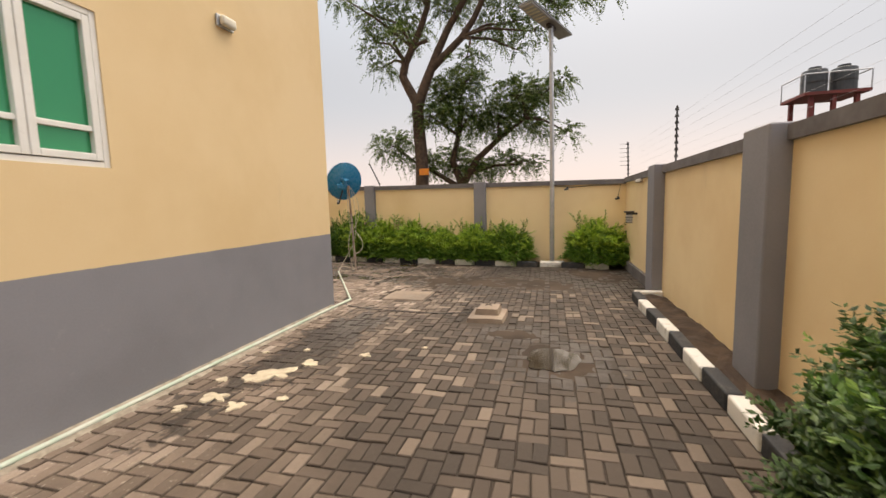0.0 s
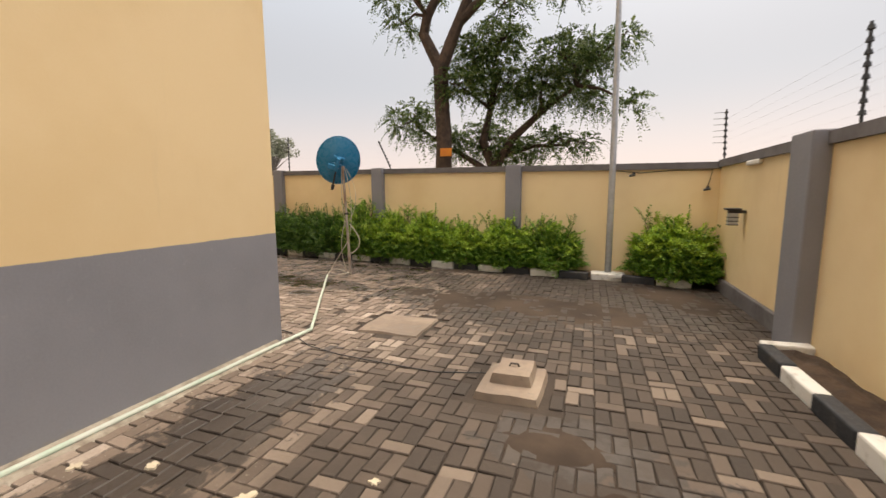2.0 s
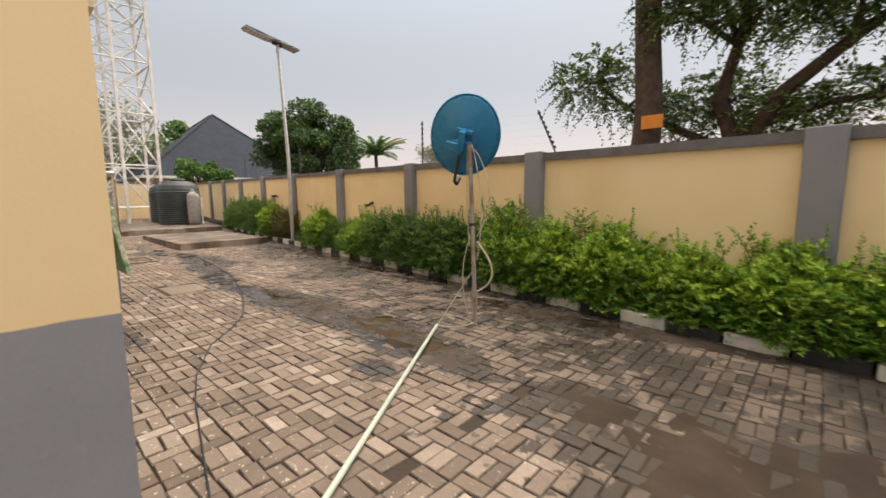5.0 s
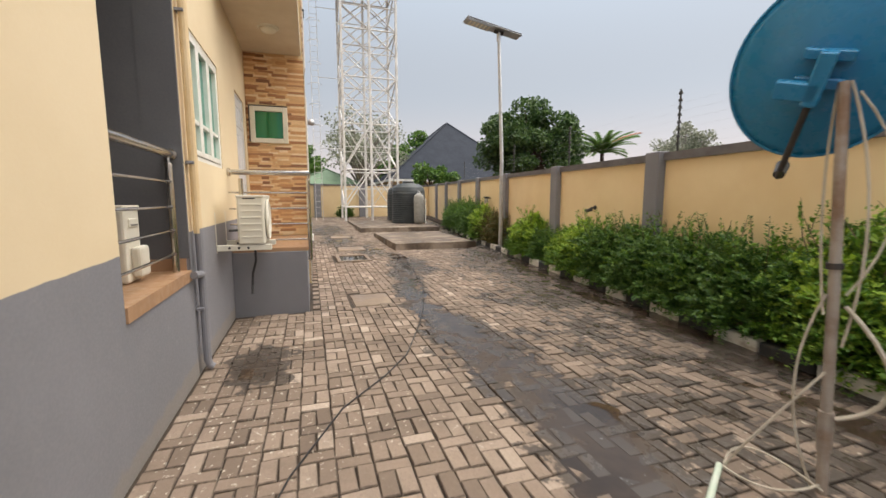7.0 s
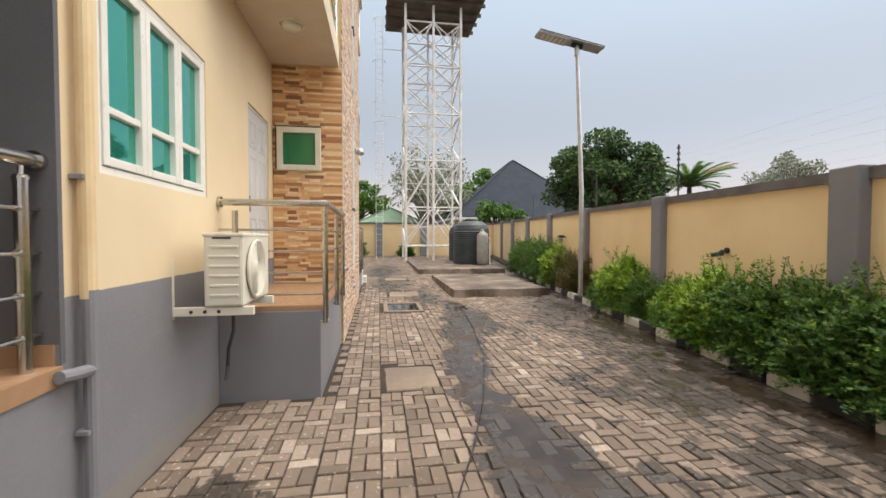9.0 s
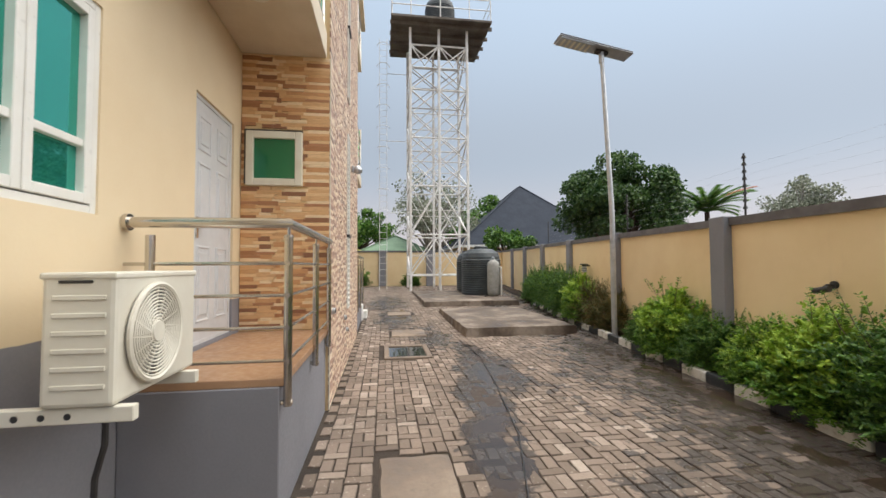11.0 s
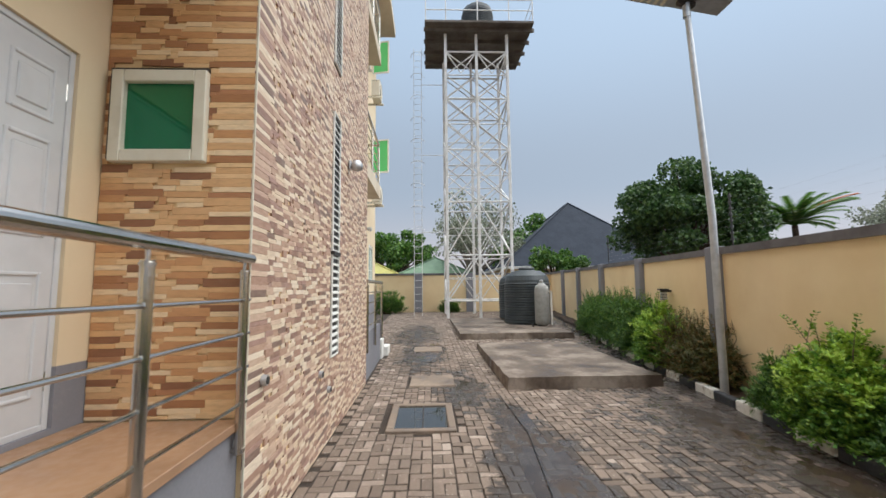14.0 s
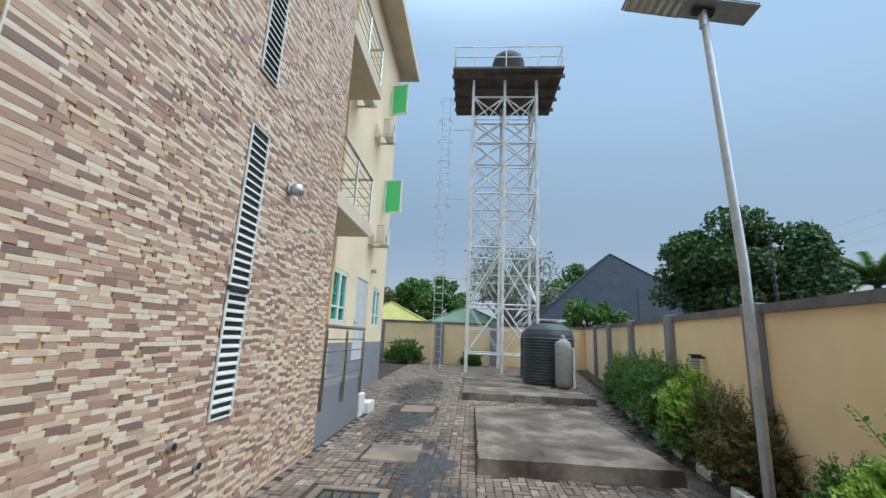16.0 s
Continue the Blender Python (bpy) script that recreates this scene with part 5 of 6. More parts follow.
mound_tree("green leafy tree beyond the far wall", (-52, 4.0, 0), 4.0, 4.4, 5.0, 3.0, 6500, 0.34, L_DARK, 35, 36)
mound_tree("brownish leafy tree beyond the far wall", (-52, -3.0, 0), 4.6, 4.0, 5.2, 2.6, 5000, 0.34, L_DRY, 36, 36)
mound_tree("young green tree in front of the dark roof", (-35.5, 16.0, 0), 2.1, 2.1, 2.2, 2.0, 4500, 0.22, L_DARK, 37, 24)


def palm(label, at, h, n, length, seed):
    rng = np.random.default_rng(seed)
    t = thing("palm_tree", label, "palm tree", at)
    part("trunk", tube([(0, 0, -0.05), (0.1, 0, h * 0.5), (0, 0, h)], [0.22, 0.17, 0.15], 10, cap=False), M_BARK, t)
    for i in range(n):
        a, up = 2 * math.pi * i / n + rng.normal() * 0.2, rng.uniform(0.35, 1.5)
        up = 1.5 if i == 5 else up
        st = bmesh.new()
        pts = []
        for q in range(9):
            s = q / 8
            pts.append(Vector((math.cos(a) * length * s * math.cos(up * (1 - s)), math.sin(a) * length * s * math.cos(up * (1 - s)), h + length * (math.sin(up) * s - 0.45 * s * s))))
        tube(pts, [0.03 * (1 - q / 9) + 0.004 for q in range(9)], 5, st, cap=False)
        side = Vector((-math.sin(a), math.cos(a), 0))
        for q in range(46):
            s = 0.12 + 0.86 * q / 46
            k0 = min(int(s * 8), 7)
            p = pts[k0].lerp(pts[k0 + 1], s * 8 - k0)
            d = (pts[k0 + 1] - pts[k0]).normalized()
            ll = length * 0.17 * (1 - 0.6 * abs(s - 0.45))
            for sg in (-1, 1):
                tip = p + (side * sg * 0.75 + d * 0.9 + Vector((0, 0, -0.25))) * ll
                wv = d * 0.042
                st.faces.new([st.verts.new(p - wv), st.verts.new(p + wv), st.verts.new(tip)])
        part("frond", st, L_DRYF if i == 5 else L_DARK, t, "dry orange frond" if i == 5 else "")
    return t


L_DRYF = simple("dry_orange_frond", (0.55, 0.17, 0.04), (0.45, 0.14, 0.04), 0.7)
palm("coconut palm beyond the yard wall", (-31.0, 28.6, 0), 5.0, 34, 2.7, 41)

# ---- neighbouring roofs ----
M_ROOF = simple("dark_slate_roof", (0.018, 0.024, 0.037), (0.027, 0.033, 0.048), 0.95, scale=1.2, bump=0.2)
M_ROOFG = simple("green_roof", (0.16, 0.25, 0.15), (0.12, 0.19, 0.12), 0.6, scale=1.0)
M_ROOFY = simple("mustard_roof", (0.46, 0.42, 0.10), (0.38, 0.35, 0.10), 0.6, scale=1.0)


def hip_house(label, x, y, w, d, eave, ridge, mat, turn=0):
    t = thing("house", label, "house", (x, y, 0), turn)
    part("wall", box(-w / 2 + 0.5, w / 2 - 0.5, -d / 2 + 0.5, d / 2 - 0.5, -0.1, eave), M_YELLOW, t)
    bm = bmesh.new()
    base = [bm.verts.new(p) for p in ((-w / 2, -d / 2, eave), (w / 2, -d / 2, eave), (w / 2, d / 2, eave), (-w / 2, d / 2, eave))]
    rl = max(w - d, 0.6) / 2
    r0, r1 = bm.verts.new((-rl, 0, ridge)), bm.verts.new((rl, 0, ridge))
    for f in ((base[0], base[1], r1, r0), (base[1], base[2], r1), (base[2], base[3], r0, r1), (base[3], base[0], r0), (base[3], base[2], base[1], base[0])):
        bm.faces.new(f)
    roof = part("roof", bm, mat, t)
    hips = bmesh.new()
    for b, r in ((0, (-rl, 0, ridge)), (1, (rl, 0, ridge)), (2, (rl, 0, ridge)), (3, (-rl, 0, ridge))):
        c = ((-w / 2, -d / 2), (w / 2, -d / 2), (w / 2, d / 2), (-w / 2, d / 2))[b]
        tube([(c[0], c[1], eave + 0.03), (r[0], r[1], r[2] + 0.03)], 0.07, 6, hips)
    part("hip_tile", hips, mat, roof)
    part("fascia", frame_box(w, d, eave), M_WHITE, roof)
    return t


def frame_box(w, d, z):
    bm = bmesh.new()
    for a in ((-w / 2, w / 2, -d / 2 - 0.03, -d / 2), (-w / 2, w / 2, d / 2, d / 2 + 0.03), (-w / 2 - 0.03, -w / 2, -d / 2, d / 2), (w / 2, w / 2 + 0.03, -d / 2, d / 2)):
        box(*a, z - 0.22, z - 0.01, bm=bm)
    return bm


hip_house("neighbour's house with a dark hipped slate roof", -47, 20.9, 13.0, 15.0, 3.3, 9.6, M_ROOF)
hip_house("far bungalow with a green sheet roof", -47.5, 8.2, 6, 7.5, 2.7, 4.5, M_ROOFG)
hip_house("far bungalow with a mustard roof", -43.5, 2.0, 5, 7, 2.6, 4.3, M_ROOFY)

# ---- electric fence on the walls ----
M_WIRE = simple("thin_wire", (0.5, 0.5, 0.52), None, 0.5, 0.8, bump=0.0)


def fence_post(x, y, z, lean=(0, 0), h=0.78, arms=False):
    t = thing("fence_post", "black electric fence post with insulators on the wall", "fence post", (x, y, z), group="electric fence posts")
    part("rod", tube([(0, 0, -0.05), (lean[0], lean[1], h)], 0.013, 8), M_BLACK, t)
    for i in range(8):
        s = 0.14 + i * 0.115
        p = Vector((lean[0] * s, lean[1] * s, h * s))
        part("insulator", tube([p - Vector((0, 0, 0.018)), p + Vector((0, 0, 0.018))], [0.03, 0.022], 8), M_BLACK, t)
        if arms and i > 1:
            part("arm", tube([p, p + Vector((-0.17, 0.02, 0))], 0.004, 5), M_BLACK, t)
    return t


POSTS = [(-7.9, 0), (-11.1, 0), (-14.55, 0), (-21.0, 0)]
for x, _ in POSTS:
    fence_post(x, fence_y(x) + 0.1, fence_top(x), h=0.86)
fence_post(-4.65, fence_y(-4.65) + 0.1, fence_top(-4.6), (-0.36, 0.05), 0.66)
fence_post(1.72, fence_y(1.7) + 0.1, 1.98, (-0.02, 0.02), 0.82, True)
fence_post(1.76, 6.7, 2.0, (0, 0.02), 0.82)
fence_post(1.76, -2.0, 2.0, (0, 0.02), 0.82)
t = thing("fence_wire", "thin electric fence wires strung between the posts", "wire")
for i in range(6):
    s = 0.14 + i * 0.14
    runs = [(-21.0, fence_y(-21) + 0.1, fence_top(-21)), (-14.55, fence_y(-14.55) + 0.1, fence_top(-14.55)), (-11.1, fence_y(-11.1) + 0.1, fence_top(-11.1)), (-7.9, fence_y(-7.9) + 0.1, fence_top(-7.9)), (-4.65 - 0.36 * s, fence_y(-4.65) + 0.12, fence_top(-4.65) - 0.06)]
    part("wire", tube([(x, y, z + 0.8 * s) for x, y, z in runs], 0.0008, 3), M_WIRE, t)
    part("wire", tube([(1.72, fence_y(1.7) + 0.1, 1.98 + 0.8 * s), (1.76, 6.7, 2.0 + 0.8 * s), (1.76, -2.0, 2.0 + 0.8 * s)], 0.0008, 3), M_WIRE, t)


# ---- wall lamps and cameras on the yard walls ----
def wall_lamp(x, y, z, turn):
    t = thing("wall_lantern", "black box lantern on the yellow yard wall", "lamp", (x, y, z), turn, "yard wall lanterns")
    part("arm", box(-0.04, 0.04, 0.0, 0.2, 0.06, 0.1, 0.006), M_BLACK, t)
    part("hood", box(-0.07, 0.07, 0.06, 0.24, 0.1, 0.13, 0.008), M_BLACK, t)
    part("lantern", box(-0.05, 0.05, 0.09, 0.2, -0.1, 0.06, 0.008), M_GALV, t, "clouded lantern glass")
    for z2 in (-0.1, -0.05, 0.0):
        part("band", frame_band(0.053, 0.087, 0.203, z2), M_BLACK, t)


def frame_band(u, v0, v1, z):
    bm = bmesh.new()
    box(-u, u, v0, v0 + 0.006, z, z + 0.012, bm=bm)
    box(-u, u, v1 - 0.006, v1, z, z + 0.012, bm=bm)
    box(-u, -u + 0.006, v0, v1, z, z + 0.012, bm=bm)
    box(u - 0.006, u, v0, v1, z, z + 0.012, bm=bm)
    return bm


wall_lamp(WALL_X, 8.82, 1.15, 90)
wall_lamp(-16.6, fence_y(-16.6), 1.42, 180 - ANG)


def security_camera(x, y, z, turn, size):
    t = thing("security_camera", "small dark security camera on the yard wall", "camera", (x, y, z), turn, "security cameras")
    t.scale = (size, size, size)
    part("base", tube([(0, 0, 0), (0, 0.03, 0)], 0.04, 12), M_BLACK, t)
    part("stalk", tube([(0, 0.02, 0), (0, 0.09, 0.0), (0.03, 0.11, -0.03)], 0.012, 8), M_BLACK, t)
    part("body", tube([(-0.05, 0.11, -0.035), (0.1, 0.14, -0.065)], [0.034, 0.03], 14), M_BLACK, t)
    part("lens", tube([(0.1, 0.14, -0.065), (0.104, 0.141, -0.066)], 0.022, 12), M_GALV, t)


for x, z, size in ((0.40, 1.82, 0.62), (1.5, 1.57, 0.62), (-9.80, 1.30, 1.0)):
    security_camera(x, fence_y(x), z, 180 - ANG, size)
t = thing("flood_light", "white tube light under the wall coping", "lamp", (WALL_X, 8.6, 1.86), 90)
part("body", box(-0.22, 0.22, 0.0, 0.05, -0.03, 0.03, 0.01), M_WHITE, t)
t = thing("wall_cable", "loose thin cable hanging along the wall top", "cable")
part("cable", tube([(1.5, fence_y(1.5) - 0.012, 1.6), (1.55, fence_y(1.5) - 0.03, 1.85), (1.0, fence_y(1) - 0.012, 1.86), (0.5, fence_y(0.5) - 0.012, 1.83), (0.1, fence_y(0.1) - 0.012, 1.88)], 0.006, 5), M_BLACK, t)

# ---- water tanks on a stand beyond the wall ----
t = thing("tank_stand", "rusty red steel stand beyond the wall", "stand", (10.7, 20.6, 0))
M_RED = simple("red_oxide_steel", (0.17, 0.03, 0.025), (0.12, 0.03, 0.025), 0.7, scale=4)
for x in (-0.75, 0.0, 0.75):
    for y in (-0.7, 0.7):
        part("leg", box(x - 0.07, x + 0.07, y - 0.07, y + 0.07, -0.05, 5.35), M_RED, t)
part("deck", box(-1.05, 1.1, -0.9, 0.9, 5.38, 5.5), M_RED, t)
for z in (1.5, 3.0, 4.3):
    part("tie", box(-0.75, 0.75, -0.74, -0.68, z, z + 0.08), M_RED, t)
for x in (-1.05, 1.1):
    part("rail", tube([(x, -0.85, 5.5), (x, -0.85, 6.2), (x, 0.85, 6.2), (x, 0.85, 5.5)], 0.025, 6), M_GALV, t)
part("rail", tube([(-1.05, -0.85, 6.2), (1.1, -0.85, 6.2)], 0.025, 6), M_GALV, t)
for x in (-0.33, 0.66):
    k2 = thing("storage_tank", "square shouldered black storage tank on a red stand", "water tank", (10.7 + x, 20.6, 5.5), group="tanks on the stand")
    part("body", lathe([(0.40, 0), (0.43, 0.08), (0.43, 0.85), (0.4, 0.98), (0.2, 1.05)], 20), M_TANK, k2)
    part("lid", lathe([(0.2, 1.05), (0.21, 1.12), (0.1, 1.14)], 20), M_TANK, k2)
    part("band", lathe([(0.435, 0.45), (0.44, 0.5), (0.435, 0.55)], 20), M_BLACK, k2)

# ---- pump and pressure vessel by the tanks ----
t = thing("pressure_vessel", "grey upright pressure vessel with feed pipes", "tank", (-22.75, 11.55, 0.27))
part("body", lathe([(0.16, 0.0), (0.23, 0.06), (0.25, 0.18), (0.25, 1.25), (0.22, 1.38), (0.1, 1.47), (0.04, 1.5)], 28), simple("grey_vessel_paint", (0.32, 0.31, 0.29), (0.25, 0.24, 0.22), 0.6), t, smooth=True)
part("cap", lathe([(0.07, 1.47), (0.07, 1.58), (0.03, 1.6)], 16), M_GALV, t)
for a in ((0.26, -0.3), (0.34, -0.36)):
    part("feed_pipe", tube([(a[0], 0.25, 0.05), (a[0], 0.25, 1.2), (a[0] - 0.25, 0.2, 1.2)], 0.022, 8), M_WHITE, t)
part("base_pipe", tube([(0.0, -0.2, 0.05), (0.1, -0.4, 0.05), (0.5, -0.45, 0.03)], 0.022, 8), M_BLACK, t)

# ladder with hoops beside the tower
t = thing("caged_ladder", "slim white caged ladder beside the tower", "ladder", (-29.0, 7.05, 0.25))
for y in (-0.2, 0.2):
    part("stile", tube([(0, y, 0), (0, y, 14.0)], 0.014, 6), M_TOWER, t)
for i in range(40):
    part("rung", tube([(0, -0.2, 0.4 + i * 0.34), (0, 0.2, 0.4 + i * 0.34)], 0.01, 5), M_TOWER, t)
for i in range(9):
    z = 4.3 + i * 1.15
    part("hoop", tube([(0.55 * math.sin(a * math.pi / 10), -0.2 + 0.2 - 0.35 * math.cos(a * math.pi / 10), z) for a in range(11)], 0.014, 5), M_TOWER, t)
for z in (4.2, 8.2, 12.0):
    part("stay", tube([(0, 0.2, z), (0, 1.5, z)], 0.02, 5), M_TOWER, t)

# ---- covers and patches in the paving ----
def cover(name, label, x0, x1, y0, y1, z, frame_w=0.0, lid=None):
    t = structure(thing(name, "", ""), label, "manhole")
    if frame_w:
        bm = bmesh.new()
        box(x0, x0 + frame_w, y0, y1, -0.03, z, 0.01, bm), box(x1 - frame_w, x1, y0, y1, -0.03, z, 0.01, bm)
        box(x0 + frame_w, x1 - frame_w, y0, y0 + frame_w, -0.03, z, 0.01, bm), box(x0 + frame_w, x1 - frame_w, y1 - frame_w, y1, -0.03, z, 0.01, bm)
        part("rim", bm, M_CONC, t)
    else:
        part("slab", worn(x0, x1, y0, y1, -0.03, z), M_CONC, t)
    if lid:
        part("lid", worn(*lid), M_CONC, t)
    return t


t = cover("manhole_1", "raised concrete inspection cover with iron loop", -1.02, -0.58, 5.1, 5.66, 0.045, lid=(-0.93, -0.66, 5.28, 5.6, 0.04, 0.125))
part("lifting_loop", tube([(-0.84, 5.44, 0.115), (-0.83, 5.44, 0.145), (-0.77, 5.44, 0.145), (-0.76, 5.44, 0.115)], 0.008, 6), M_DARKSTEEL, t)
cover("manhole_2", "flush cracked concrete cover in the paving", -2.65, -1.95, 6.15, 6.78, 0.012)
cover("manhole_3", "flush concrete patch in the paving", -9.55, -8.88, 7.06, 7.58, 0.006)
t = cover("manhole_4", "concrete rimmed drain standing full of water", -14.1, -13.0, 7.08, 7.88, 0.03, 0.09)
M_WATER = Mat("standing_water", (0.02, 0.022, 0.02), 0.02)
M_WATER.b.inputs["Specular IOR Level"].default_value = 0.7
M_WATER.bump(M_WATER.noise(6, 3), 0.03, 0.02)
part("water", box(-14.02, -13.08, 7.16, 7.80, -0.03, 0.010), M_WATER.m, t)
part("cross_bar", box(-14.02, -13.08, 7.49, 7.505, -0.03, 0.016), M_DARKSTEEL, t)
cover("manhole_5", "flush stained concrete cover in the paving", -16.0, -15.2, 7.25, 8.0, 0.02)
cover("manhole_6", "small flush concrete cover in the paving", -19.4, -18.6, 7.2, 7.9, 0.07)
t = structure(thing("manhole_7", "", ""), "sunken cover under a shallow brown puddle", "manhole")
M_BROWNWATER = Mat("brown_water", (0.03, 0.021, 0.012), 0.08)
M_BROWNWATER.b.inputs["Specular IOR Level"].default_value = 0.2
bm = bmesh.new()
ring = [bm.verts.new((0.04 + r * math.cos(a), 3.93 + 1.2 * r * math.sin(a), 0.0075)) for a, r in
        [(2 * math.pi * q / 40, 0.25 + 0.10 * noise.noise(Vector((2 * math.cos(2 * math.pi * q / 40), 2 * math.sin(2 * math.pi * q / 40), 5)))) for q in range(40)]]
bm.faces.new(ring)
part("puddle", bm, M_BROWNWATER.m, t, "still brown water")
M_SPLASH = simple("cream_mortar", (0.62, 0.54, 0.40), (0.48, 0.40, 0.29), 0.9, scale=12, bump=0.5)
spl = thing("dried_splash", "dried splashes of cream paint on the paving", "paint splash")
for cx, cy, rad in ((-2.42, 3.13, 0.24), (-2.27, 3.41, 0.10), (-1.81, 3.71, 0.06), (-2.62, 2.62, 0.13), (-2.35, 2.52, 0.09), (-2.75, 2.4, 0.07), (-1.28, 4.03, 0.035), (-2.82, 2.92, 0.06), (-2.6, 3.02, 0.09), (-2.05, 2.7, 0.05), (-2.9, 3.6, 0.045), (-2.5, 3.75, 0.04)):
    bm = bmesh.new()
    ring, top = [], []
    for q in range(28):
        a = 2 * math.pi * q / 28
        r = rad * (0.72 + 0.75 * noise.noise(Vector((cx * 7 + 1.6 * math.cos(a), cy * 5 + 1.6 * math.sin(a), rad * 9))))
        ring.append(bm.verts.new((cx + 1.1 * r * math.cos(a), cy + 0.95 * r * math.sin(a), -0.002)))
        top.append(bm.verts.new((cx + 1.0 * r * math.cos(a), cy + 0.85 * r * math.sin(a), 0.009)))
    for q in range(28):
        bm.faces.new((ring[q], ring[(q + 1) % 28], top[(q + 1) % 28], top[q]))
    bm.faces.new(top)
    part("splash", bm, M_SPLASH, spl)


# ---- stone tile cladding: strips of split stone ----
def stone_mat(name, stops, source):
    k = Mat(name, rough=0.6)
    rnd = k.rand() if source == "object" else k.island()
    col = k.ramp(rnd, stops, True)
    grain = k.noise(38, 5, 0.65, (0.35, 0.35, 1.6))
    col = k.mix(k.step(grain, 0.4, 0.75, 0, 0.45), col, k.mix(0.5, col, (0.16, 0.09, 0.06)))
    k.color(col)
    k.rough(k.step(grain, 0.3, 0.7, 0.38, 0.7))
    k.bump(grain, 0.35, 0.004)
    return k.m


PALE = [(0.0, (0.75, 0.60, 0.44)), (0.4, (0.80, 0.67, 0.52)), (0.7, (0.68, 0.50, 0.37)), (0.86, (0.55, 0.37, 0.28)), (0.92, (0.40, 0.25, 0.20))]
BROWN = [(0.0, (0.42, 0.26, 0.19)), (0.25, (0.31, 0.185, 0.14)), (0.5, (0.49, 0.32, 0.23)), (0.74, (0.60, 0.43, 0.315)), (0.88, (0.25, 0.165, 0.13))]
ORANGE = [(0.0, (0.58, 0.30, 0.13)), (0.25, (0.40, 0.185, 0.08)), (0.5, (0.68, 0.41, 0.20)), (0.72, (0.28, 0.125, 0.06)), (0.87, (0.62, 0.35, 0.16))]
ORANGE2 = [(0.0, (0.78, 0.53, 0.28)), (0.35, (0.84, 0.64, 0.40)), (0.65, (0.70, 0.42, 0.20)), (0.87, (0.44, 0.21, 0.10))]
SM = {(n, s): stone_mat("split_stone_%s_%s" % (n, s), st, s) for n, st in (("orange_thick", ORANGE), ("orange_thin", ORANGE2), ("pink_thick", BROWN), ("pink_thin", PALE)) for s in ("object", "island")}


def strips(u0, u1, z0, z1, holes, rng, widths):
    """Short stacks of thin and thick strips whose ends step from course to course: (u, z, length, height, depth)."""
    out, edges, u = [], [u0], u0
    while u < u1 - 0.3:
        u += rng.choice(widths)
        edges.append(u)
    edges.append(u1)

    def shift(i, z):
        if i in (0, len(edges) - 1):
            return 0.0
        return 0.09 * ((math.floor(z / 0.037) * 0.29 + i * 0.41) % 1.0) - 0.045

    for i in range(len(edges) - 1):
        z, thin = z0 + rng.uniform(-0.04, 0), 0
        while z < z1:
            # one or two pale thin courses, then a brown thick one
            thin = thin + 1 if (thin < 1 or (thin < 2 and rng.random() < 0.4)) else 0
            row = rng.choice([0.030, 0.033, 0.036]) if thin else rng.choice([0.040, 0.046, 0.052])
            lo, hi = max(z, z0), min(z + row, z1)
            if hi - lo > 0.008:
                c = (lo + hi) / 2
                segs = [(edges[i] + shift(i, c), edges[i + 1] + shift(i + 1, c))]
                for h in holes:
                    if lo < h[3] and hi > h[2]:
                        nxt = []
                        for a, b in segs:
                            if b <= h[0] or a >= h[1]:
                                nxt.append((a, b))
                                continue
                            if a < h[0]:
                                nxt.append((a, h[0]))
                            if b > h[1]:
                                nxt.append((h[1], b))
                        segs = nxt
                for a, b in segs:
                    if b - a > 0.012:
                        out.append((a, lo, b - a, hi - lo, rng.uniform(0.008, 0.0115)))
            z += row
    return out


def clad(wall_name, label, cells, mat_key, to_world, near, limit):
    """The nearest strips as parts of the wall's tiling, the rest as one mesh."""
    host = structure(thing(wall_name, "", ""), label, "stone tiles")
    cells = sorted(cells, key=near)
    cache = {}

    def verts(L, hgt, d):
        e, g = 0.0018, 0.0003
        return [(g, -0.004, g), (L - g, -0.004, g), (L - g, -0.004, hgt - g), (g, -0.004, hgt - g), (g, d - e, g), (L - g, d - e, g), (L - g, d - e, hgt - g), (g, d - e, hgt - g),
                (e + g, d, e + g), (L - e - g, d, e + g), (L - e - g, d, hgt - e - g), (e + g, d, hgt - e - g)]

    F = [(8, 9, 10, 11), (4, 5, 9, 8), (5, 6, 10, 9), (6, 7, 11, 10), (7, 4, 8, 11), (0, 1, 5, 4), (1, 2, 6, 5), (2, 3, 7, 6), (3, 0, 4, 7)]
    for u, z, L, hgt, d in cells[:limit]:
        key = (round(L, 2), round(d, 3), round(hgt, 3))
        if key not in cache:
            me = bpy.data.meshes.new("stone_strip")
            me.from_pydata(verts(L, hgt, d), [], F)
            me.materials.append(SM[(mat_key + ("_thick" if hgt > 0.0385 else "_thin"), "object")])
            cache[key] = me
        ob = new("stone_strip", cache[key])
        ob.parent = host
        ob.matrix_basis = to_world(u, z)
    V, FF = [], []
    for u, z, L, hgt, d in cells[limit:]:
        m = to_world(u, z)
        b = len(V)
        V += [tuple(m @ Vector(v)) for v in verts(L, hgt, d)]
        FF += [tuple(b + i for i in f) for f in F]
    if V:
        me = bpy.data.meshes.new("stone_strips")
        me.from_pydata(V, [], FF)
        me.materials.append(SM[(mat_key + "_thick", "island")])
        me.materials.append(SM[(mat_key + "_thin", "island")])
        me.polygons.foreach_set("material_index", [0 if c[3] > 0.0385 else 1 for c in cells[limit:] for _ in F])
        ob = new("stone_strips", me)
        ob.parent = host
        ob["kind"] = "stuff"
    return host


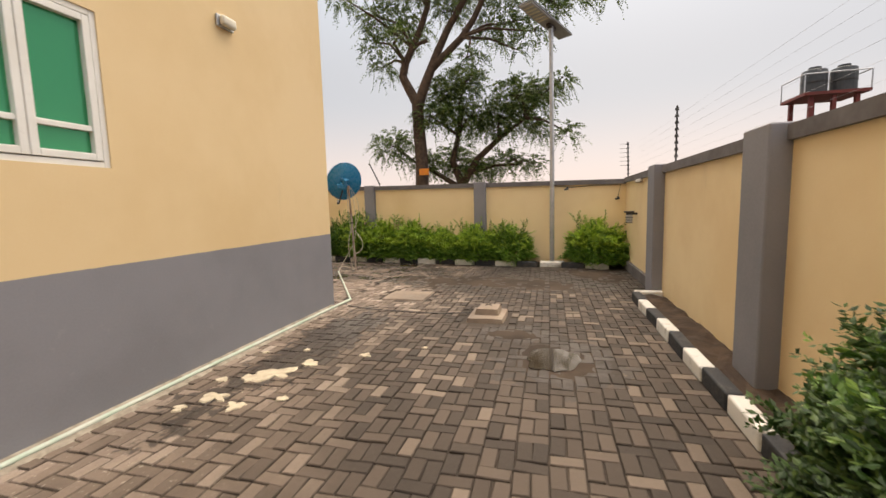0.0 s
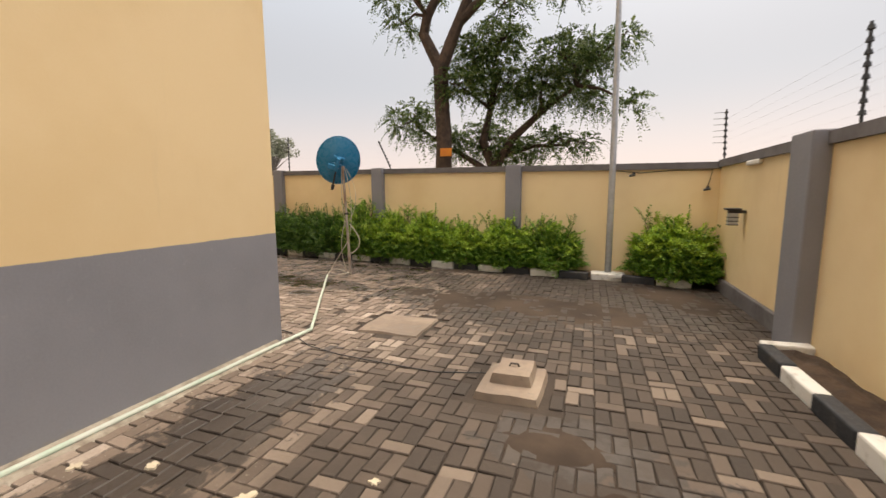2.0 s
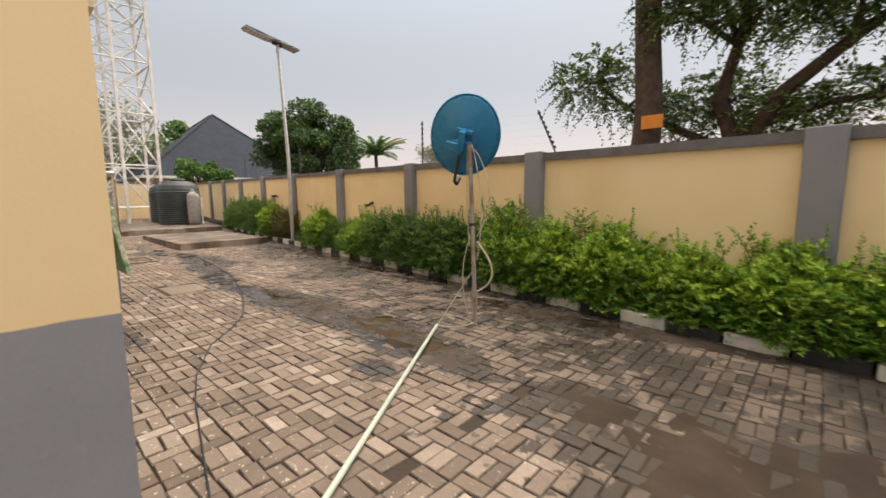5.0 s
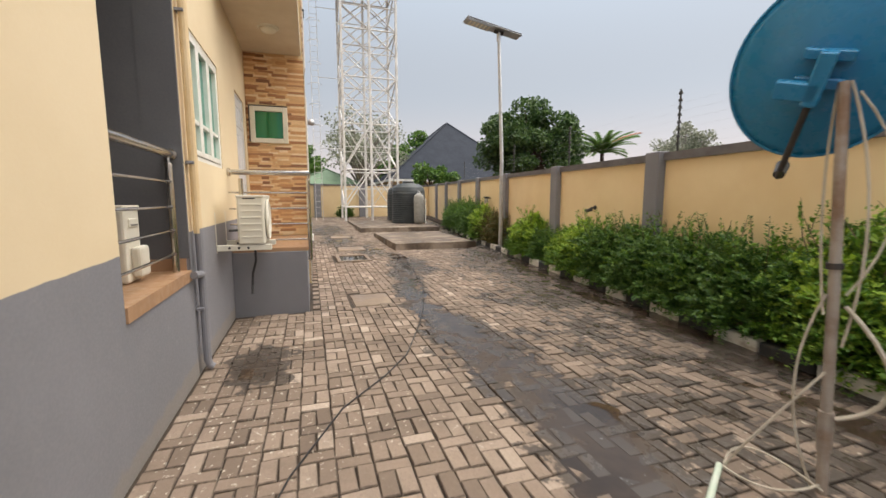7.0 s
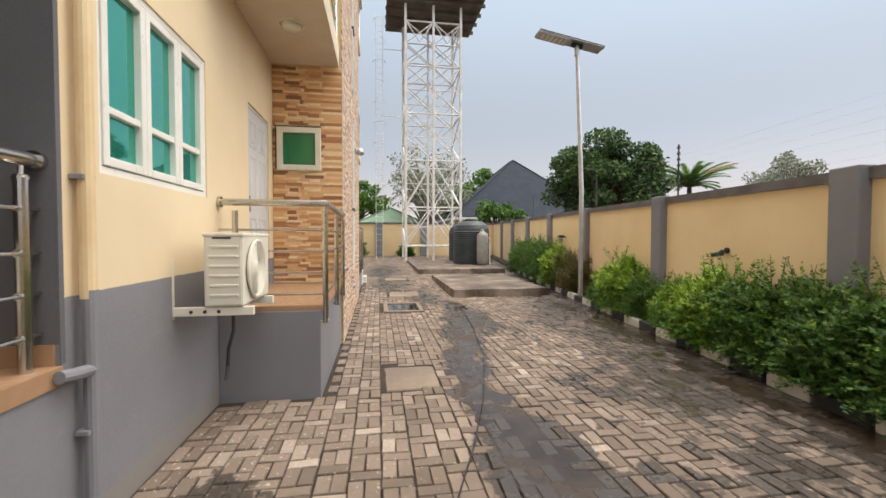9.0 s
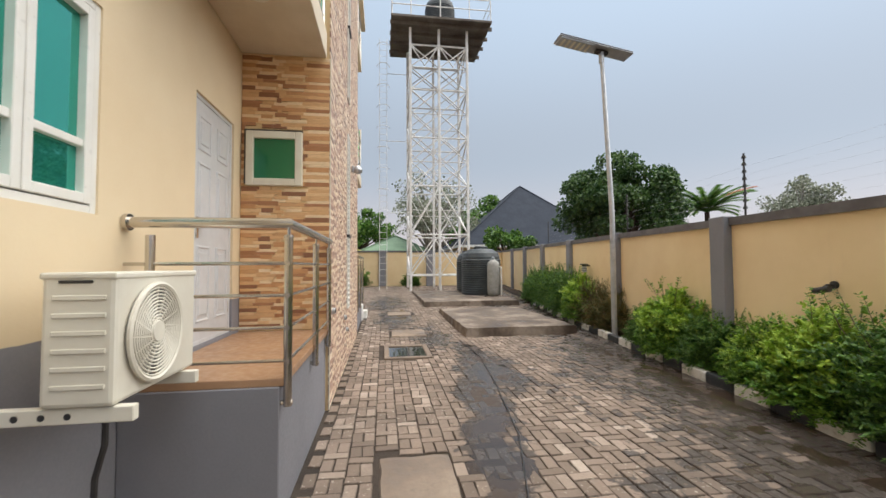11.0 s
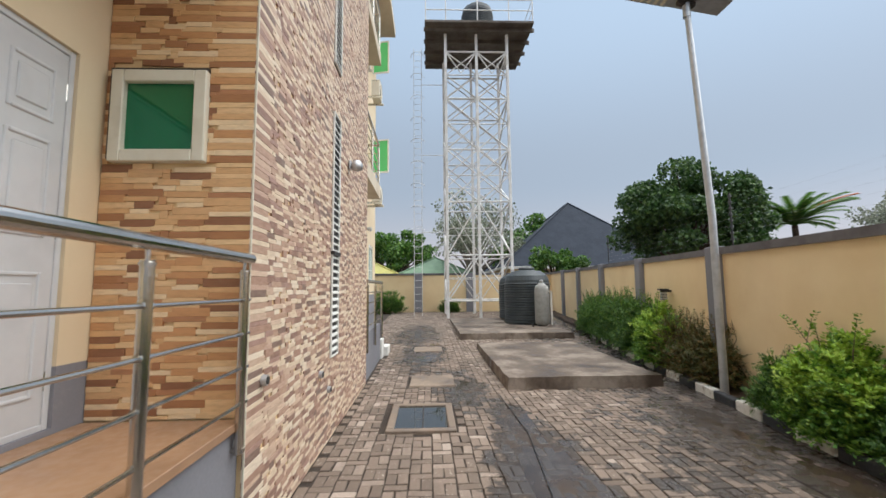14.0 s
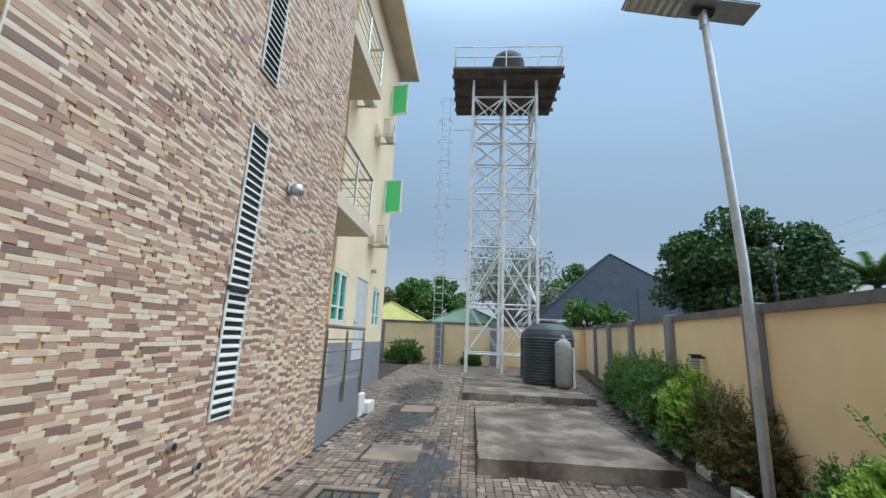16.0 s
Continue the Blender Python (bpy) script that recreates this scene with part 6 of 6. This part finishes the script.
rng_s = random.Random(5)
cells = strips(NORTH_Y + 0.004, CLAD_Y - 0.006, 0.855, 3.80, [(5.915 - 0.298, 5.915 + 0.298, 2.378, 2.982)], rng_s, (0.10, 0.13, 0.17, 0.21))
clad("tiling_east", "orange and brown split stone tiles beside the porch", cells, "orange",
     lambda u, z: Matrix(((0, 1, 0, CLAD_X - 0.008), (1, 0, 0, u), (0, 0, 1, z), (0, 0, 0, 1))), lambda c: abs(c[1] - 1.9), 300)
cells = strips(CLAD_END, CLAD_X + 0.002, 0.0, 9.6, [(a - 0.002, b + 0.002, c - 0.002, d + 0.002) for a, b, c, d in LOUVRES], rng_s, (0.085, 0.105, 0.125, 0.15))
clad("tiling_north", "pinkish beige and brown split stone tiles on the stair tower", cells, "pink",
     lambda u, z: Matrix(((1, 0, 0, u), (0, 1, 0, CLAD_Y - 0.008), (0, 0, 1, z), (0, 0, 0, 1))), lambda c: abs(c[0] + 11.4) + abs(c[1] - 1.9) * 0.7, 300)
structure(part("trim_corner", box(CLAD_X - 0.004, CLAD_X + 0.006, CLAD_Y - 0.004, CLAD_Y + 0.006, 0.0, 3.8), M_HAZY), "pale tile edging strip at the corner", "trim")


# ---- paving stones ----
def paver_mat(name, source, soil=0.0):
    """Cast stone with grain, blots, flecks and damp; soil: how far earth fills the worn edges."""
    k = Mat(name, rough=0.8)
    rnd = k.rand() if source == "object" else k.island()
    col = k.ramp(rnd, [(0.0, (0.165, 0.122, 0.093)), (0.3, (0.225, 0.167, 0.127)), (0.7, (0.29, 0.218, 0.169)), (0.92, (0.38, 0.296, 0.235)), (1.0, (0.50, 0.405, 0.33))])
    grain = k.noise(70, 5, 0.7)
    col = k.mix(k.step(grain, 0.45, 0.75, 0, 0.4), col, (0.16, 0.12, 0.09))
    blot = k.noise(0.75, 5, 0.62)
    fine = k.noise(4.5, 5, 0.65)
    col = k.mix(k.step(k.noise(1.6, 4), 0.47, 0.63, 0, 0.32), col, (0.12, 0.09, 0.07))
    X, Y, _ = k.sep()
    fleck = k.step(k.noise(26, 3, 0.6), 0.62, 0.67)
    near_wall = k.step(k.math("SUBTRACT", X, -3.2), 0.9, 1.9, 0.75, 0.12)
    col = k.mix(k.math("MULTIPLY", fleck, k.math("MULTIPLY", near_wall, k.step(k.noise(1.1, 3), 0.42, 0.6))), col, (0.62, 0.55, 0.45))
    near_north = k.math("MULTIPLY", k.step(k.math("SUBTRACT", Y, NORTH_Y), 0.2, 1.5, 0.8, 0.0), k.step(X, -3.4, -3.0, 1.0, 0.0))
    col = k.mix(k.math("MULTIPLY", fleck, near_north), col, (0.62, 0.57, 0.48))
    side = k.step(k.math("ADD", X, k.math("MULTIPLY", blot, 3.0)), -1.9, 0.5, 0, 0.92)
    col = k.mix(side, col, k.ramp(rnd, [(0.0, (0.022, 0.016, 0.012)), (0.5, (0.046, 0.033, 0.024)), (0.85, (0.088, 0.065, 0.049)), (1.0, (0.18, 0.138, 0.105))]))
    col = k.mix(k.step(X, -6.5, -4.0, 0.10, 0.0), col, (0.075, 0.055, 0.042))
    wob = k.math("ADD", k.math("MULTIPLY", k.math("SUBTRACT", blot, 0.5), 2.0), k.math("MULTIPLY", k.math("SUBTRACT", fine, 0.5), 1.9))
    wet = None
    for cx, cy, rx, ry in WET:
        dx = k.math("DIVIDE", k.math("SUBTRACT", X, cx), rx)
        dy = k.math("DIVIDE", k.math("SUBTRACT", Y, cy), ry)
        d = k.math("SQRT", k.math("ADD", k.math("MULTIPLY", dx, dx), k.math("MULTIPLY", dy, dy)))
        v = k.math("SUBTRACT", 1.0, d)
        wet = v if wet is None else k.math("MAXIMUM", wet, v)
    # damp earth lies along the kerb and thins out towards the house
    to_kerb = k.math("SUBTRACT", k.math("SUBTRACT", 9.74, k.math("MULTIPLY", SLOPE, X)), Y)
    edge = k.math("MAXIMUM", k.step(to_kerb, 0.0, 1.0, 0.8, -0.85), k.step(to_kerb, 0.8, 3.6, 0.27, -0.8))
    edge = k.math("ADD", edge, k.step(X, -3.4, -1.0, 0.0, -0.08))
    wet = k.math("MAXIMUM", wet, edge)
    damp = k.math("ADD", k.math("ADD", wet, wob), k.math("MULTIPLY", k.math("SUBTRACT", rnd, 0.6), 0.5))
    soak = k.step(damp, 0.02, 0.16)
    col = k.mix(soak, col, k.mix(0.88, col, (0.034, 0.025, 0.019)))
    pool = k.math("MULTIPLY", k.step(damp, 0.24, 0.46), k.step(X, -3.2, -2.2, 1.0, 0.25))
    col = k.mix(k.math("MULTIPLY", pool, 0.55), col, (0.07, 0.058, 0.05))
    worn_away = k.step(k.noise(30, 4, 0.7), 0.35, 0.7, 0.0, 1.0)
    if soil:
        col = k.mix(k.step(worn_away, 0.0, 1.0, soil, soil * 0.45), col, (0.030, 0.021, 0.015))
    else:
        col = k.mix(k.math("MULTIPLY", worn_away, 0.14), col, (0.075, 0.054, 0.040))
    k.color(col)
    k.rough(k.math("SUBTRACT", k.math("SUBTRACT", 0.82, k.math("MULTIPLY", soak, 0.16)), k.math("MULTIPLY", pool, 0.40)))
    b = k.n.new("ShaderNodeBump")
    b.inputs["Distance"].default_value = 0.006
    k.put(b.inputs["Strength"], k.math("SUBTRACT", 0.55, k.math("MULTIPLY", pool, 0.5)))
    k.l.new(k.math("ADD", k.math("MULTIPLY", grain, 0.6), k.math("MULTIPLY", k.noise(16, 4), 0.5)), b.inputs["Height"])
    k.l.new(b.outputs[0], k.b.inputs["Normal"])
    return k.m


STREAM = [(-4.75, 8.05, 0.75, 0.42), (-5.6, 8.18, 0.9, 0.42), (-6.5, 8.12, 0.9, 0.44), (-7.5, 8.02, 0.9, 0.34), (-8.5, 7.94, 0.9, 0.26), (-9.5, 7.98, 0.9, 0.25), (-10.7, 8.2, 1.0, 0.27), (-12.2, 8.6, 1.1, 0.48), (-13.6, 8.6, 0.9, 0.3)]
WET = [(a, b, c * 1.1, d * 1.1) for a, b, c, d in STREAM] + [(-1.1, 7.75, 2.2, 0.95), (0.7, 8.6, 1.3, 1.3), (0.04, 3.95, 0.62, 0.72), (-0.42, 4.67, 0.55, 0.38), (-2.5, 3.9, 0.4, 1.6), (-2.8, 8.02, 0.6, 0.35), (-3.85, 7.95, 0.4, 0.25), (-4.4, 7.45, 0.3, 0.2),
       (-15.0, 8.1, 1.4, 0.5), (-18.3, 7.4, 2.4, 0.6), (-7.05, 6.05, 0.5, 0.32), (-6.0, 10.25, 3.0, 0.3), (-10.5, 10.75, 3.5, 0.3), (-3.6, 9.75, 1.6, 0.3), (-13.5, 10.9, 2.0, 0.5), (-22.0, 7.2, 3.0, 0.7)]
P_OBJ, P_ISL = paver_mat("paving_stone", "object"), paver_mat("paving_stones", "island")
P_OBJ_E, P_ISL_E = paver_mat("paving_stone_edge", "object", 0.55), paver_mat("paving_stones_edge", "island", 0.55)
pav = structure(thing("pavement", "", ""), "grey brown interlocking paving stones, damp in patches", "pavement")
COVERS = [(-1.05, -0.55, 5.06, 5.66), (-2.65, -1.95, 6.15, 6.78), (-9.55, -8.88, 7.06, 7.58), (-14.1, -13.0, 7.08, 7.88), (-16.0, -15.2, 7.25, 8.0), (-19.4, -18.6, 7.2, 7.9),
          (-19.1, -14.9, 8.82, 11.3), (-27.0, -20.6, 8.5, 11.95), (CLAD_X, PX, NORTH_Y, 6.46), (-17.85, CLAD_END, NORTH_Y, 6.46), (-18.75, -17.85, 5.6, 6.6)]


def free(x, y, sx, sy):
    if any(a - sx * 0.4 < x < b + sx * 0.4 and c - sy * 0.4 < y < d + sy * 0.4 for a, b, c, d in COVERS):
        return False
    if x < SIDE_X and y < NORTH_Y:
        return False
    if CLAD_END < x < CLAD_X and y < CLAD_Y:
        return False
    if y > 6.8 and y > kerb_y(x) - 0.01:
        return False
    if y <= 6.8 and x > 1.2:
        return False
    return x < 1.6


stones = []
# yard beside the house: columns run along y; passage behind: columns run along x; each is a pair of stones, then a cross stone
for zone in (0, 1):
    a0, a1 = ((SIDE_X, 1.7), (5.6, 15.0))[zone]
    for ci in range(int((a1 - a0) / 0.2)):
        a = a0 + ci * 0.2
        b, end = ((-4.0, 10.2), (-31.4, SIDE_X))[zone]
        b += (ci * 0.1) % 0.3
        while b < end:
            for da, db, la, lb in ((0, 0, 0.1, 0.2), (0.1, 0, 0.1, 0.2), (0, 0.2, 0.2, 0.1)):
                ca, cb = a + da + la / 2, b + db + lb / 2
                x, y, sx, sy = (ca, cb, la, lb) if zone == 0 else (cb, ca, lb, la)
                if (zone == 0) == (x > SIDE_X) and free(x, y, sx, sy):
                    stones.append((x, y, sx > sy))
            b += 0.3


def paver_verts(lx, ly):
    g, e = 0.0032, 0.006
    x, y = lx / 2 - g, ly / 2 - g
    return [(-x, -y, -0.032), (x, -y, -0.032), (x, y, -0.032), (-x, y, -0.032), (-x, -y, -e), (x, -y, -e), (x, y, -e), (-x, y, -e),
            (-x + e, -y + e, 0), (x - e, -y + e, 0), (x - e, y - e, 0), (-x + e, y - e, 0)]


PF = [(8, 9, 10, 11), (4, 5, 9, 8), (5, 6, 10, 9), (6, 7, 11, 10), (7, 4, 8, 11), (0, 1, 5, 4), (1, 2, 6, 5), (2, 3, 7, 6), (3, 0, 4, 7)]
pm = bpy.data.meshes.new("paving_stone")
pm.from_pydata(paver_verts(0.2, 0.1), [], PF)
pm.materials.append(P_OBJ), pm.materials.append(P_OBJ_E)
pm.polygons.foreach_set("material_index", [0] + [1] * 8)
stones.sort(key=lambda s: abs(s[0] + 6.6) * 0.7 + abs(s[1] - 7.0))
rng_p = random.Random(8)
for x, y, flat in stones[:300]:
    ob = new("paving_stone", pm)
    ob.parent = pav
    ob.matrix_basis = pose(x + rng_p.uniform(-0.004, 0.004), y + rng_p.uniform(-0.004, 0.004), rng_p.uniform(-0.006, 0.003) + ground_z(x), rng_p.uniform(-1.6, 1.6), rng_p.uniform(-1.6, 1.6), (0 if flat else 90) + rng_p.uniform(-3, 3))
V, FF = [], []
base_v = np.array(paver_verts(0.2, 0.1))
base_f = np.array(PF)
for x, y, flat in stones[300:]:
    m = np.array(pose(x + rng_p.uniform(-0.004, 0.004), y + rng_p.uniform(-0.004, 0.004), rng_p.uniform(-0.006, 0.003) + ground_z(x), rng_p.uniform(-1.6, 1.6), rng_p.uniform(-1.6, 1.6), (0 if flat else 90) + rng_p.uniform(-3, 3)))
    FF.append(base_f + len(V) * 12)
    V.append(base_v @ m[:3, :3].T + m[:3, 3])
me = bpy.data.meshes.new("paving_stones")
me.from_pydata(np.concatenate(V).tolist(), [], np.concatenate(FF).tolist())
me.materials.append(P_ISL), me.materials.append(P_ISL_E)
me.polygons.foreach_set("material_index", ([0] + [1] * 8) * (len(me.polygons) // 9))
ob = new("paving_stones", me)
ob.parent = pav
ob["kind"] = "stuff"


# ---- thin mud lying over the stones ----
MUD = [(-1.1, 7.75, 1.9, 0.75), (0.9, 8.8, 0.8, 0.9), (-3.5, 9.85, 2.6, 0.2), (-7.5, 10.5, 2.6, 0.2), (-11.0, 10.95, 2.4, 0.2), (-2.8, 8.0, 0.45, 0.22),
       (0.04, 3.95, 0.42, 0.5), (-0.42, 4.67, 0.35, 0.22), (-15.0, 8.2, 1.2, 0.35), (-7.0, 5.98, 0.3, 0.16), (-18.5, 7.6, 1.6, 0.4)]
MUD += [(a, b, c, d * 0.85) for a, b, c, d in STREAM]


def mud_height(x, y):
    m = max(1 - math.hypot((x - cx) / rx, (y - cy) / ry) for cx, cy, rx, ry in MUD)
    if m < -1.2:
        return -0.02
    n = noise.fractal(Vector((x * 1.1, y * 1.1, 3.0)), 0.7, 2.1, 4) * 0.55 + noise.noise(Vector((x * 7, y * 7, 1.0))) * 0.22
    return -0.0075 + 0.02 * max(-0.8, min(0.46 if x > -3.2 or y > kerb_y(x) - 0.7 else 0.33, m + n))


V, FF, index = [], [], {}
step = 0.045


def mud_vertex(i, j):
    if (i, j) not in index:
        x, y = -20.5 + i * step, -1.0 + j * step
        index[(i, j)] = len(V)
        V.append((x, y, mud_height(x, y) + ground_z(x)))
    return index[(i, j)]


for i in range(int(22.0 / step)):
    for j in range(int(13.0 / step)):
        x, y = -20.5 + i * step, -1.0 + j * step
        if not free(x, y, 0.1, 0.1) or min(math.hypot((x - cx) / (rx + 0.6), (y - cy) / (ry + 0.6)) for cx, cy, rx, ry in MUD) > 1:
            continue
        q = [mud_vertex(i, j), mud_vertex(i + 1, j), mud_vertex(i + 1, j + 1), mud_vertex(i, j + 1)]
        if max(V[v][2] - ground_z(x) for v in q) > -0.006:
            FF.append(q)
me = bpy.data.meshes.new("mud")
me.from_pydata(V, [], FF)
for p in me.polygons:
    p.use_smooth = True
k = Mat("wet_mud", rough=0.5)
k.b.inputs["Specular IOR Level"].default_value = 0.35
n1 = k.noise(1.3, 5, 0.6)
k.color(k.mix(k.step(n1, 0.35, 0.65), (0.034, 0.023, 0.016), (0.07, 0.048, 0.033)))
along, _, _ = k.sep()
k.rough(k.math("MAXIMUM", k.step(n1, 0.50, 0.62, 0.08, 0.5), k.step(along, -3.4, -2.6, 0.0, 0.95)))
k.bump(k.noise(35, 5), 0.12, 0.003)
me.materials.append(k.m)
tagged(new("mud", me), "thin wet brown mud and puddles over the paving", "mud", kind="stuff")
